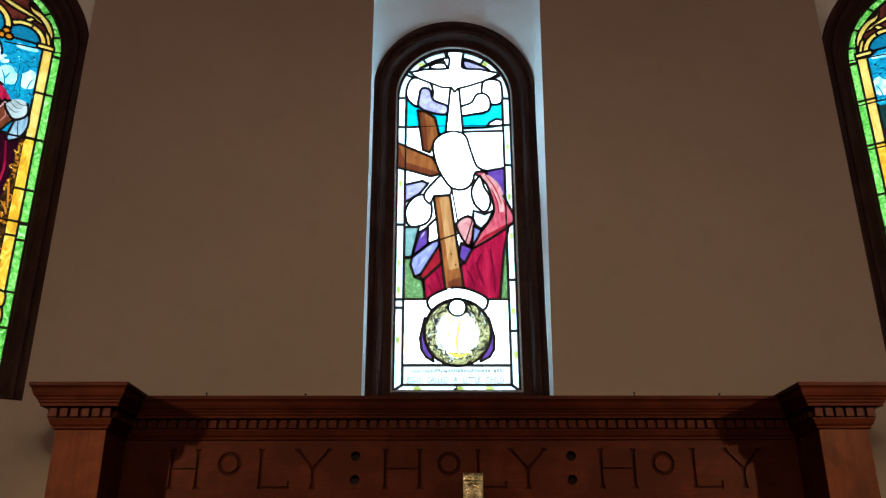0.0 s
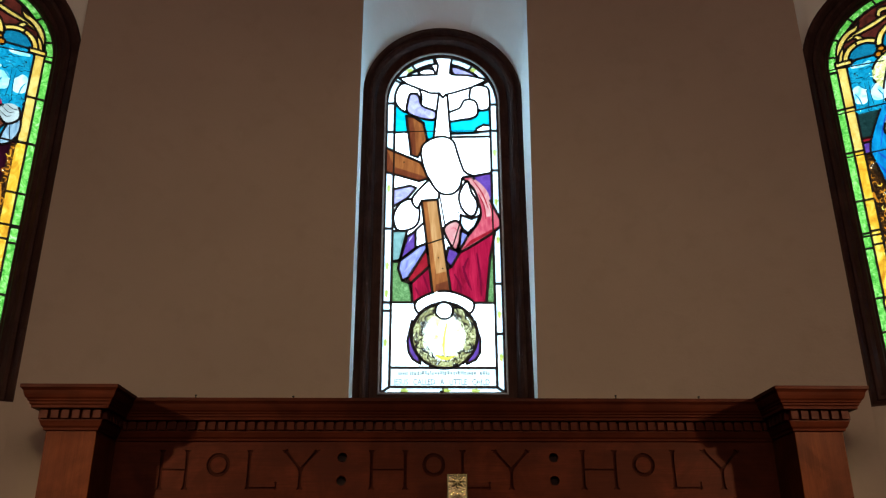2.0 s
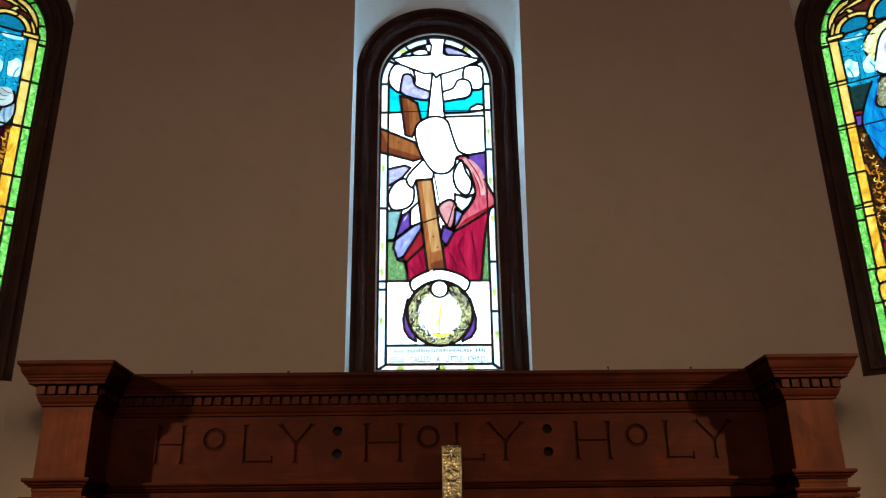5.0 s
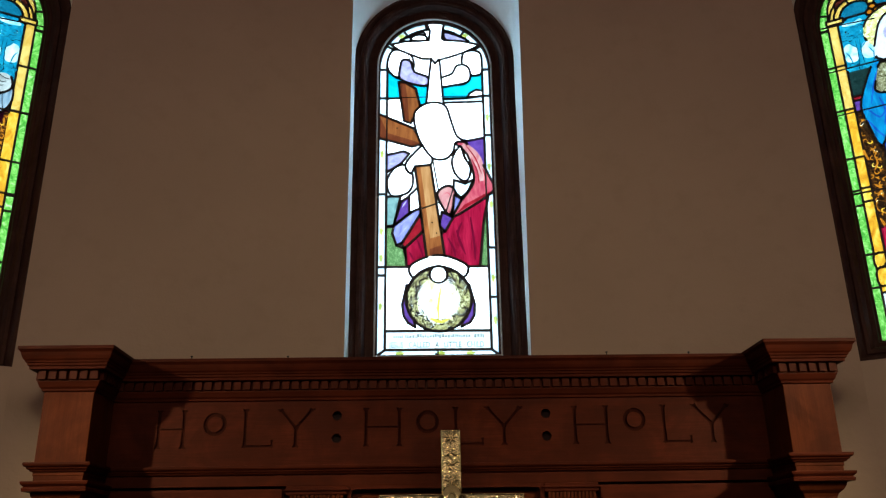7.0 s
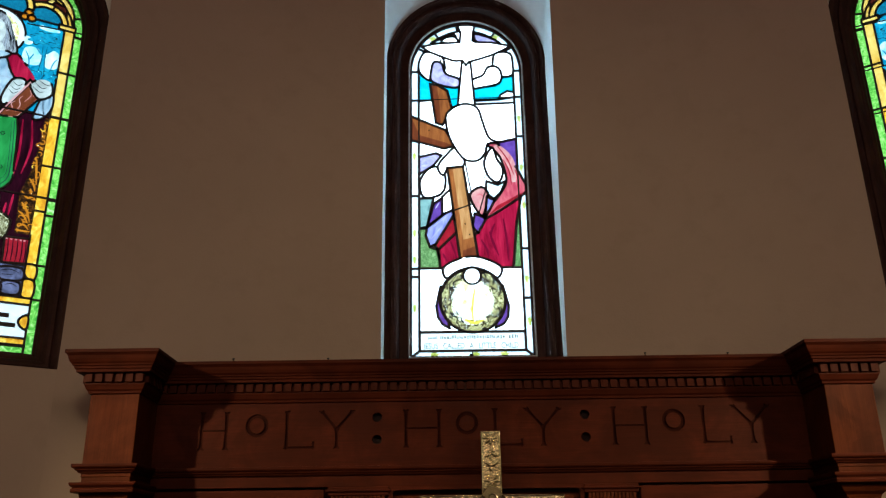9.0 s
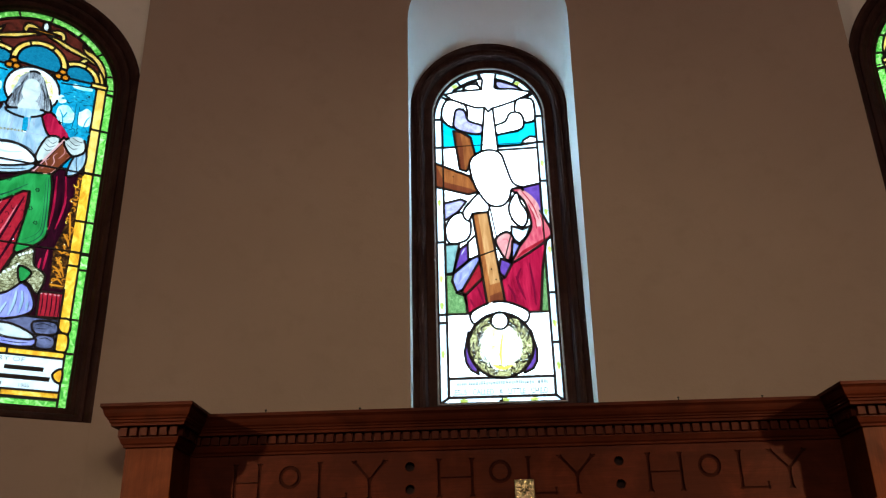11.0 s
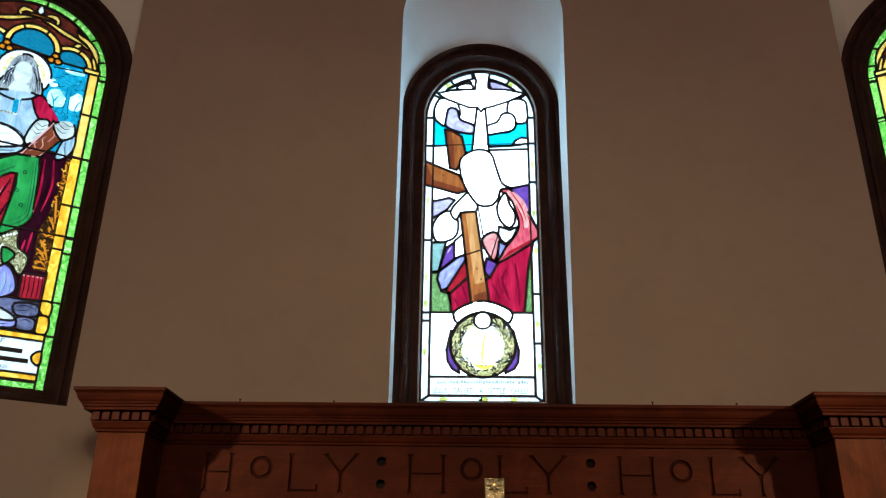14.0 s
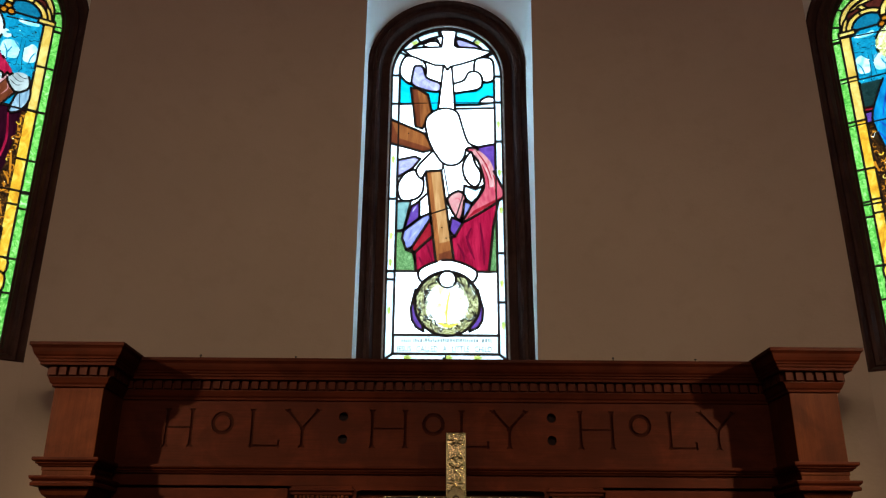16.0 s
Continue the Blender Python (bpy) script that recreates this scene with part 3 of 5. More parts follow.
def brush(P, kind, text, w=0.5, steps=4):
    """A painted line that swells and tapers, in cm."""
    c = [Vector(p) for p in pts(text)]
    line = []
    for i in range(len(c) - 1):
        a, b, d, e = c[max(i - 1, 0)], c[i], c[i + 1], c[min(i + 2, len(c) - 1)]
        for k in range(steps):
            t = k / steps
            line.append(0.5 * (2 * b + (d - a) * t + (2 * a - 5 * b + 4 * d - e) * t * t + (3 * b - a - 3 * d + e) * t ** 3))
    line.append(c[-1])
    n = len(line)
    one, two = [], []
    for i, p in enumerate(line):
        t = (line[min(i + 1, n - 1)] - line[max(i - 1, 0)]).normalized()
        h = w * (0.15 + 0.85 * math.sin(math.pi * (0.12 + 0.80 * i / (n - 1)))) / 2
        one.append((p.x - t.y * h, p.y + t.x * h))
        two.append((p.x + t.y * h, p.y - t.x * h))
    P.append((kind + "~", one + two[::-1]))


def blossom(P, x, z, r=1.0):
    for a in range(0, 360, 60):
        P.append(("ink~", disc(x + r * math.cos(radians(a)), z + r * math.sin(radians(a)), r * 0.42, 7)))


def thorns(P, cx, cz, r0, r1, count, seed):
    """Twigs of a wreath wound round each other."""
    rng = random.Random(seed)
    for i in range(count):
        a = rng.uniform(0, 2 * math.pi)
        r = rng.uniform(r0, r1)
        da, dr = rng.uniform(0.12, 0.34) * rng.choice((-1, 1)), rng.uniform(-4.5, 4.5)
        q = []
        for k in range(4):
            t = k / 3
            rr = min(max(r + dr * t + 1.2 * math.sin(3 * t), r0), r1)
            q.append("%g,%g" % (cx + rr * math.cos(a + da * t), cz + rr * 1.04 * math.sin(a + da * t)))
        brush(P, rng.choice(("ink", "ink", "brown_ink", "lace")), " ".join(q), rng.uniform(0.45, 1.1), 2)


SMALL_INK = plain("dark_glass_paint", (0.03, 0.03, 0.03), 0.7)
GREY_INK = plain("grey_glass_paint", (0.10, 0.10, 0.10), 0.7)


def centre_window():
    m, w, spring, fw, _ = WINDOWS[0]
    win = thing("window_1", "round-headed stained glass window with cross, dove and wreath, bright daylight behind", "window", "structure", m)
    P = []
    R = rounded
    # border of pale glass
    strip_pieces(P, "clear", -42, -35.5, [0, 57, 63, 118, 196, 221])
    strip_pieces(P, "clear", 36, 42, [0, 41, 77, 165, 198, 221])
    ring_pieces(P, "clear", 0, 220.6, 35.8, 42, [0, 30, 56, 81, 99, 124, 150, 180])
    P.append(("clear", pts("-42,0 42,0 36,4.5 -35.5,4.5")))
    # dove over clouds
    P.append(("cyan", pts("-35.5,222 -29,214 -14,208 -5,207 -6,190 -12,190 -26,196 -35.5,195.5")))
    P.append(("cyan", pts("5,206 22,208 27,215 36,217 36,202 31,203 26,200 24,196 5,195.5")))
    P.append(("white", R(pts("-30,238 -18,234 -16,221 -26,213 -34.5,220 -35,230"), 4)))
    P.append(("lilac", R(pts("-26,222 -24,229 -18,228 -15,219 -5,214 -6,207 -16,208 -26,213"), 4)))
    P.append(("white", R(pts("23,236 34,236 36,226 35,217 27,216 21,225"), 4)))
    P.append(("white", R(pts("5,213 13,217 17,224 24,224 27,218 25,210 14,207 5,206"), 4)))
    P.append(("lilac", R(pts("8,254 20,250 27,245 17,246 9,247"), 3)))
    P.append(("clear", R(pts("-8,254 -18,250 -26,246 -12,246 -7,247"), 3)))
    P.append(("white", R(pts("-6,246 -7,251 -14,251 -18,247"), 3)))
    P.append(("clear", pts("5,192 36,193 36,198 24,196 5,195")))
    P.append(("white", pts("-2.5,230 4,228 6.5,190 -6.5,190")))
    P.append(("white", pts("-6,263 8,263 6.5,255 6,248 8,246.5 20,246 35,242.5 29,239 21,235 10,231 3,229 0.5,226 -2,230 -9,230 -18,234 -27,238 -33,243 -22,245.5 -4,246.5 -3,255")))
    # timber cross, upper parts
    P.append(("timber", pts("-27,210 -22,209.5 -14,204 -11,189 -15,181 -18,175 -23,177")))
    P.append(("timber_dark~", pts("-26.3,208.8 -22,208.8 -20,194 -19.2,177 -22.4,178")))
    P.append(("timber", pts("-41.7,183 -30,177.5 -16,171 -9,158 -17,155.5 -41.7,163")))
    P.append(("timber_dark~", pts("-41,181.6 -35,167 -17,161 -11,158.4 -17,156.4 -41,163.8")))
    P.append(("lilac", pts("-35.5,149 -23,152 -19,150 -25,142 -35.5,135")))
    # the robed shape, kept plain
    P.append(("purple", pts("22,160 36,163 36,134 32,144 26,153")))
    P.append(("teal", pts("-35.5,116 -25,117 -30,94 -35.5,93")))
    P.append(("leaf", pts("-35.5,93 -30,93 -28,79 -23,77 -20,63 -35.5,63")))
    P.append(("leaf", pts("36,113 36,63 29.5,63 32,95")))
    P.append(("crimson", pts("10,101 18,107 29,114 38,119 33.5,97 30,63 20,63 11,69 3,72 2,85 6,91")))
    P.append(("purple", pts("4,104 12,100 6,89 2,94")))
    P.append(("crimson", pts("-22,78 -8,91 -4,68 -17,64 -21,63")))
    P.append(("red", pts("-12,104 -8,91 -22,77 -25,80")))
    P.append(("purple", pts("-30,94 -25,112 -18,117 -18,104")))
    P.append(("lavender", pts("-30,93.5 -12,108.5 -11,103 -24,81 -28,79 -31,88")))
    P.append(("white", pts("-19,117 -12,124 -9,108 -19,103.5")))
    P.append(("rose", R(pts("14,159 21,160 32,145 39,131 41.5,121 28,110 11,100 16,110 24,121 27.5,131 23,149"), 4)))
    P.append(("red~", pts("14,102.4 20,109.6 26,112.8 35,118 39.6,120 38,117.8 28,111.4 18,105.2")))
    P.append(("clear", pts("13,129 21,126 27,129 23,120 18,115 12.5,120")))
    P.append(("white", R(pts("12,145 18,156 21,147 25,139 24,131 20,128 14,134"), 4)))
    P.append(("salmon", R(pts("1,119 9,124.5 14,119 12,108 9,102 4,109"), 4)))
    P.append(("lavender", pts("13,117 18.5,114 15,107 11.5,101")))
    P.append(("white", R(pts("-35,128 -30,138 -22,141 -17,135 -17,124 -22,118 -32,117"), 4)))
    P.append(("white", R(pts("-22,141 -15,151 -8,157 -3,150 -3.5,141 -14,140 -18,134"), 3)))
    P.append(("white", R(pts("-15.5,182 -9,190 0,192.5 8,189 11.5,178 16,164 23,160 15,159 13,152 8,146 0,145.5 -6,151 -13,165"), 4)))
    # the beam
    P.append(("timber_light", pts("-15,140 -3.5,141 5.5,71 -7,69")))
    P.append(("timber~", pts("-14.2,139.4 -11,139.6 -3,71 -6.2,70")))
    # banner, thorn wreath and jewel
    P.append(("white", R(pts("-19,63 -10,69 1,71.5 12,69 21.5,63 18.5,55.5 10,61 1,63 -8,61 -16.5,55.5"), 4)))
    P.append(("purple", pts("-24,36 -21,50 -15,20 -20,23 -23,28")))
    P.append(("purple", pts("25.5,36 22,50 16,20 22,23 25,28")))
    P.append(("wreath", disc(1, 40, 22.3, 28, 23)))
    P.append(("wheat~", disc(0.8, 38.5, 14.8, 24, 16.5)))
    thorns(P, 1, 39.5, 13.6, 21.4, 170, 4)
    brush(P, "gold", "1,25 0.5,33 1.5,42 3,49", 1.5)
    brush(P, "gold", "-5,26 2,23.8 8,25.5", 2.4)
    P.append(("white", disc(1, 57.5, 6, 20)))
    # folds, grain and shading painted on the glass
    P.append(("timber~", pts("-4.6,84 2.6,86 3.8,76 4.4,72.2 -5.2,71")))
    P.append(("timber_dark~", pts("-4.9,76 3.4,79 4.4,72.2 -5.2,71")))
    
    for x, z in ((-28, 171), (-2, 128), (-3, 96), (0, 88)):
        P.append(("brown_ink~", disc(x, z, 0.6, 8)))
    for t in ("14,90 17,80 20,72", "8,84 12,76 13,70", "24,100 26,84 27,68", "18,96 15,88 17,78"):
        brush(P, "crimson_dark", t, 1.7)
    for t in ("-14,84 -11,76 -9,68", "-19,74 -16,68"):
        brush(P, "crimson_dark", t, 1.5)
    brush(P, "salmon", "20,157.5 26,151 31,142 33,128", 7.5)
    for t in ("22,157 29,146 33,134", "26,146 30,136 31,126", "34,138 36,130 35,124"):
        brush(P, "red", t, 1.0)
    for t in ("-28,92 -20,99 -15,103", "-27,85 -20,94", "-24,108 -21,113"):
        brush(P, "lilac", t, 0.9)
    for t in ("-33,148 -26,149", "-34,143 -28,144", "-33,140 -30,141"):
        brush(P, "lavender", t, 0.8)
    for t in ("4,116 8,119 11,116", "6,112 9,108"):
        brush(P, "rose", t, 0.9)
    P.append(("opal", pts("-35.5,4.5 36,4.5 36,17.5 -35.5,17.5")))
    glaze(win, arched(w, 0, spring), P, 0.0098, [
        (0.0022, "-41,196 42,198"), (0.0065, "-35.5,63 -18,63"), (0.0065, "21,63 36,63"), (0.0065, "-35.5,17.5 36,17.5"),
        (0.006, "-35.5,4.5 -35.5,222"), (0.006, "36,4.5 36,222"), (0.006, "-35.5,4.5 36,4.5"), (0.005, "-12,106 2,111"),
        (0.006, "-41,0.5 -35.5,4.5"), (0.006, "42,0.5 36,4.5"), (0.005, "0,0 0,4.5"), (0.004, "22,235 21,225"), (0.004, "-20,234 -18,228"),
        (0.0075, " ".join("%g,%g" % p for p in disc(1, 57.5, 6.2, 24) + disc(1, 57.5, 6.2, 24)[:1])),
        (0.0085, " ".join("%g,%g" % p for p in disc(1, 40, 22.6, 32, 23.2) + disc(1, 40, 22.6, 32, 23.2)[:1])),
        (0.006, "-2,145 2,119"), (0.005, "12,121 7,104"), (0.004, "11,130 14,136")])
    # the yellow stained marks on the border
    for x, z in ((-24, 250), (24, 251), (-38.5, 150), (-38.5, 90), (-38.5, 70), (39, 180), (39, 140), (39, 55), (-25, 2), (22, 2), (2.5, 2), (-38.5, 35), (39.5, 110), (39.5, 25)):
        tall = 1.5 if abs(x) > 30 else 1.0
        mark = [(x + dx * (1.0 if tall > 1 else 2.0), z + dz * tall) for dx, dz in rounded([(-1.3, -1.4), (0.2, -2.6), (0.7, -0.9), (1.6, 0.4), (0.4, 0.9), (0.5, 2.2), (-0.7, 1.2), (-1.6, 1.0)], 2)]
        vv = [(a / 100, -0.0045, b / 100) for a, b in mark] + [(a / 100, -0.0025, b / 100) for a, b in mark]
        n = len(mark)
        mesh_object("pane", vv, [tuple(range(n)), tuple(range(2 * n - 1, n - 1, -1))], GLASS["yellow"], win)
    text_part("JESUS \u00b7 CALLED \u00b7 A \u00b7 LITTLE \u00b7 CHILD \u00b7", 0.055, 0.003, 0.060, win, GLASS["cream"], width=0.66, bold=0.0012)
    rng = random.Random(7)
    x = -0.315
    while x < 0.31:
        step = rng.choice((0.012, 0.016, 0.020))
        if rng.random() < 0.85:
            bar_part(x, x + step * 0.7, 0.124 + rng.choice((0, 0.004)), rng.choice((0.018, 0.024)), win, GLASS["cream"])
        x += step
    build_frame(win, w, spring, [(-0.006, -0.02), (-0.006, 0.012), (0.006, 0.016), (0.012, 0.026), (0.020, 0.030), (0.062, 0.034), (0.070, 0.040), (0.074, 0.056), (0.084, 0.072),
                                 (0.100, 0.080), (0.118, 0.080), (0.126, 0.074), (0.132, 0.082), (0.150, 0.094), (0.162, 0.094), (0.166, 0.086), (0.166, -0.02)], "dark stained oak window frame")
    bead = [(0.001, 0.024), (0.002, 0.031), (0.008, 0.034), (0.013, 0.031), (0.013, 0.020)]
    vv = [(u, -d * 1.5, v) for o, d in bead for u, v in arched(w + o, -o, spring, 40)]
    k = len(vv) // len(bead)
    mesh_object("glazing_bead", vv, [(r * k + i, r * k + (i + 1) % k, (r + 1) * k + (i + 1) % k, (r + 1) * k + i) for r in range(len(bead) - 1) for i in range(k)], PUTTY, win, "thin grey bead round the glass", smooth=True)
    knob = bmesh.new()
    bmesh.ops.create_uvsphere(knob, u_segments=10, v_segments=6, radius=0.010, matrix=Matrix.Translation((-0.012, -0.012, 0.012)))
    part("catch", knob, IRON, win)


def side_border(P, w, spring):
    """The green and amber border of the older windows, and the red ground of the head."""
    s = spring * 100
    P.append(("scroll_red", [(x, z) for x, z in arched(44, 30, s)]))
    cuts = [0, 33, 54, 86, 96, 118, 152, 184, 212]
    for sg in (-1, 1):
        strip_pieces(P, "green", sg * 50, sg * 44.6, cuts)
        strip_pieces(P, "amber", sg * 44.6, sg * 38.6, [54, 88, 97, 118, 152])
        strip_pieces(P, "pale_amber", sg * 44.6, sg * 38.6, [152, 184, 216])
        P.append(("amber", rounded([(sg * 44.6, 45), (sg * 44.6, 53.5), (sg * 37, 53), (sg * 40, 46)], 3)))
        P.append(("amber", rounded([(sg * 44.6, 34), (sg * 44.6, 44), (sg * 38, 44), (sg * 37.6, 35)], 3)))
    ring_pieces(P, "green", 0, s, 44.6, 50, [0, 17, 38, 60, 84, 108, 130, 150, 166, 180])
    for z0, z1, kind in ((0.5, 5.0, "green"), (5.6, 9.6, "amber"), (29.5, 33.5, "amber")):
        for x0, x1 in ((-44.6, -16), (-16, 14), (14, 44.6)):
            P.append((kind, [(x0, z0), (x1, z0), (x1, z1), (x0, z1)]))


def scrolls(P, cx=2):
    """Amber scrollwork in the head, both sides alike."""
    for sg in (-1, 1):
        def S(kind, text, steps=4):
            P.append((kind, rounded([(cx + sg * x, z) for x, z in pts(text)], steps)))
        S("pale_amber", "1,248 6,252 11,252 13,247 10,244 10,248 6,249")
        S("pale_amber", "2,246 8,243 16,239 26,236 33,233 33,235 26,239 16,243 8,246")
        S("pale_amber", "24,246 26,240 31,237 36,231 40,222 41,227 38,235 32,241 27,243")
        S("pale_amber", "26,236 23,232 24,228 29,226 32,228 28,229 27,232 29,235")
        S("pale_amber", "36,229 39,226 41,217 36.8,217 37,222", 3)
    P.append(("cream", rounded([(cx, 249), (cx + 2.2, 252.5), (cx, 257), (cx - 2.2, 252.5)], 3)))
    P.append(("orange", rounded([(cx - 6, 247.2), (cx + 6, 247.2), (cx + 6, 249), (cx - 6, 249)], 2)))


def trefoil(P, inner, cx=2):
    """The trefoil head: an amber band round a middle and two side lobes of sky."""
    for sg in (-1, 1):
        x = cx + sg * 24.0
        ring_pieces(P, "pale_amber", x, 218, 10.6, 14.2, [0, 70, 125] if sg > 0 else [180, 110, 55])
        P.append(("deep_sky", [(x + 10.6 * math.cos(radians(a)), 218 + 10.6 * math.sin(radians(a))) for a in range(0, 181, 15)]))
    ring_pieces(P, "pale_amber", cx, 224, 13.2, 17.0, [0, 62, 118, 180])
    P.append(("deep_sky", [(cx + 13.2 * math.cos(radians(a)), 224 + 13.2 * math.sin(radians(a))) for a in range(-20, 201, 14)]))
    P.append((inner, [(-38.6, 152), (38.6, 152), (38.6, 214), (35.5, 218), (-32, 218), (-38.6, 214)]))
    for sg in (-1, 1):
        P.append(("pale_amber", [(cx + sg * 43, 215.5), (cx + sg * 43, 219), (cx + sg * 33, 219), (cx + sg * 33, 215.5)]))
        for a in (90, 210, 330):
            P.append(("orange", disc(cx + sg * 14.6 + 2.4 * math.cos(radians(a)), 219 + 2.4 * math.sin(radians(a)), 2.4, 10)))


def woodland(P, sg):
    """Blue trees against pale light, painted on the sky panes of one side."""
    rng = random.Random(11)

    def lobed(x, z, rx, rz, lobes):
        q = []
        for i in range(lobes * 4):
            a = 2 * math.pi * i / (lobes * 4)
            r = 1 + (0.16 if i % 4 in (1, 2) else -0.14) + rng.uniform(-0.06, 0.06)
            q.append((sg * (x + rx * r * math.cos(a)), z + rz * r * math.sin(a)))
        return rounded(q, 2)
    for text in ("17.5,186 22,184.5 27.2,186 27.6,193 25,197.5 18,196", "30.6,186 34,184.5 38,187 38,196 34,198.5 30.4,194", "24,212.5 29,211.4 36,212.4 35,214.6 29,214 25,215.2", "16.5,199 20,198.4 22,201 20,204 16.8,204"):
        P.append(("pale_sky~", rounded([(sg * x, z) for x, z in pts(text)], 3)))
    P.append(("sky~", [(sg * x, z) for x, z in ((27.0, 178), (31.4, 178), (30.4, 190), (30.2, 201), (28.0, 201), (28.2, 190))]))
    for x in (27.4, 30.9):
        brush(P, "ink", "%g,180 %g,190 %g,200" % (sg * x, sg * (x + 0.4 * (29 - x)), sg * (x + 0.3 * (29 - x))), 0.35)
    for text in ("29,192 26,195.5 24,198", "29.6,194 32.5,197 34,199", "22,182 21,189 18.5,194", "21.4,188 23.5,193", "34,182 35.2,189 37.2,193"):
        brush(P, "deep_sky", " ".join("%g,%g" % (sg * x, z) for x, z in pts(text)), 0.8)
    for x, z, rx, rz, n in ((24, 203.5, 4.4, 3.0, 6), (33.5, 203.8, 4.2, 2.8, 6), (28.5, 206.5, 5.6, 3.4, 7), (21, 178.5, 3.6, 4.0, 6), (27, 177, 4.6, 3.8, 7), (34.5, 178.5, 3.8, 4.6, 6)):
        P.append(("ink~", lobed(x, z, rx + 0.35, rz + 0.35, n)))
        P.append(("sky~", lobed(x, z, rx, rz, n)))
        for k in range(7):
            a, r = rng.uniform(0, 6.3), rng.uniform(0.2, 0.75)
            u, v = x + rx * r * math.cos(a), z + rz * r * math.sin(a)
            brush(P, "deep_sky", "%g,%g %g,%g %g,%g" % (sg * (u - 1), v, sg * u, v + 0.8, sg * (u + 1.1), v + 0.1), 0.45, 2)


def leafy(P, sg, x0, x1, z0, z1, count, seed):
    """Gold leaves and curls painted on a dark ground."""
    rng = random.Random(seed)
    for k in range(count):
        z = z0 + (z1 - z0) * (k + rng.random()) / count
        x, a = rng.uniform(x0, x1), rng.uniform(0, 6.3)
        if k % 3 == 0:
            P.append(("orange~", rounded([(sg * x + r * math.cos(a + t), z + r * math.sin(a + t)) for t, r in ((0, 1.7), (0.9, 0.7), (1.7, 1.5), (2.7, 0.7), (3.5, 1.6), (4.7, 0.6))], 2)))
        else:
            q = " ".join("%g,%g" % (sg * x + (1.9 - 0.35 * i) * math.cos(a + 0.95 * i), z + (1.9 - 0.35 * i) * math.sin(a + 0.95 * i)) for i in range(5))
            brush(P, rng.choice(("orange", "orange", "amber")), q, rng.uniform(0.6, 1.0), 2)


def inscription(win):
    text_part("IN MEMORY OF", 0.036, 0.06, 0.256, win, GREY_INK, width=0.36)
    for x0, x1, z in ((-0.16, 0.08, 0.207), (0.14, 0.345, 0.207), (-0.34, -0.20, 0.207), (-0.22, 0.385, 0.153)):
        bar_part(x0, x1, z, 0.026, win, SMALL_INK)
    text_part("1905", 0.032, 0.255, 0.110, win, GREY_INK)
    bar_part(0.06, 0.14, 0.112, 0.020, win, GREY_INK)


OLD_PROFILE = [(-0.006, -0.02), (-0.006, 0.014), (0.004, 0.018), (0.010, 0.034), (0.024, 0.040), (0.034, 0.040), (0.040, 0.052), (0.056, 0.066), (0.072, 0.070),
               (0.080, 0.064), (0.088, 0.080), (0.104, 0.092), (0.124, 0.094), (0.134, 0.086), (0.136, 0.07), (0.136, -0.02)]


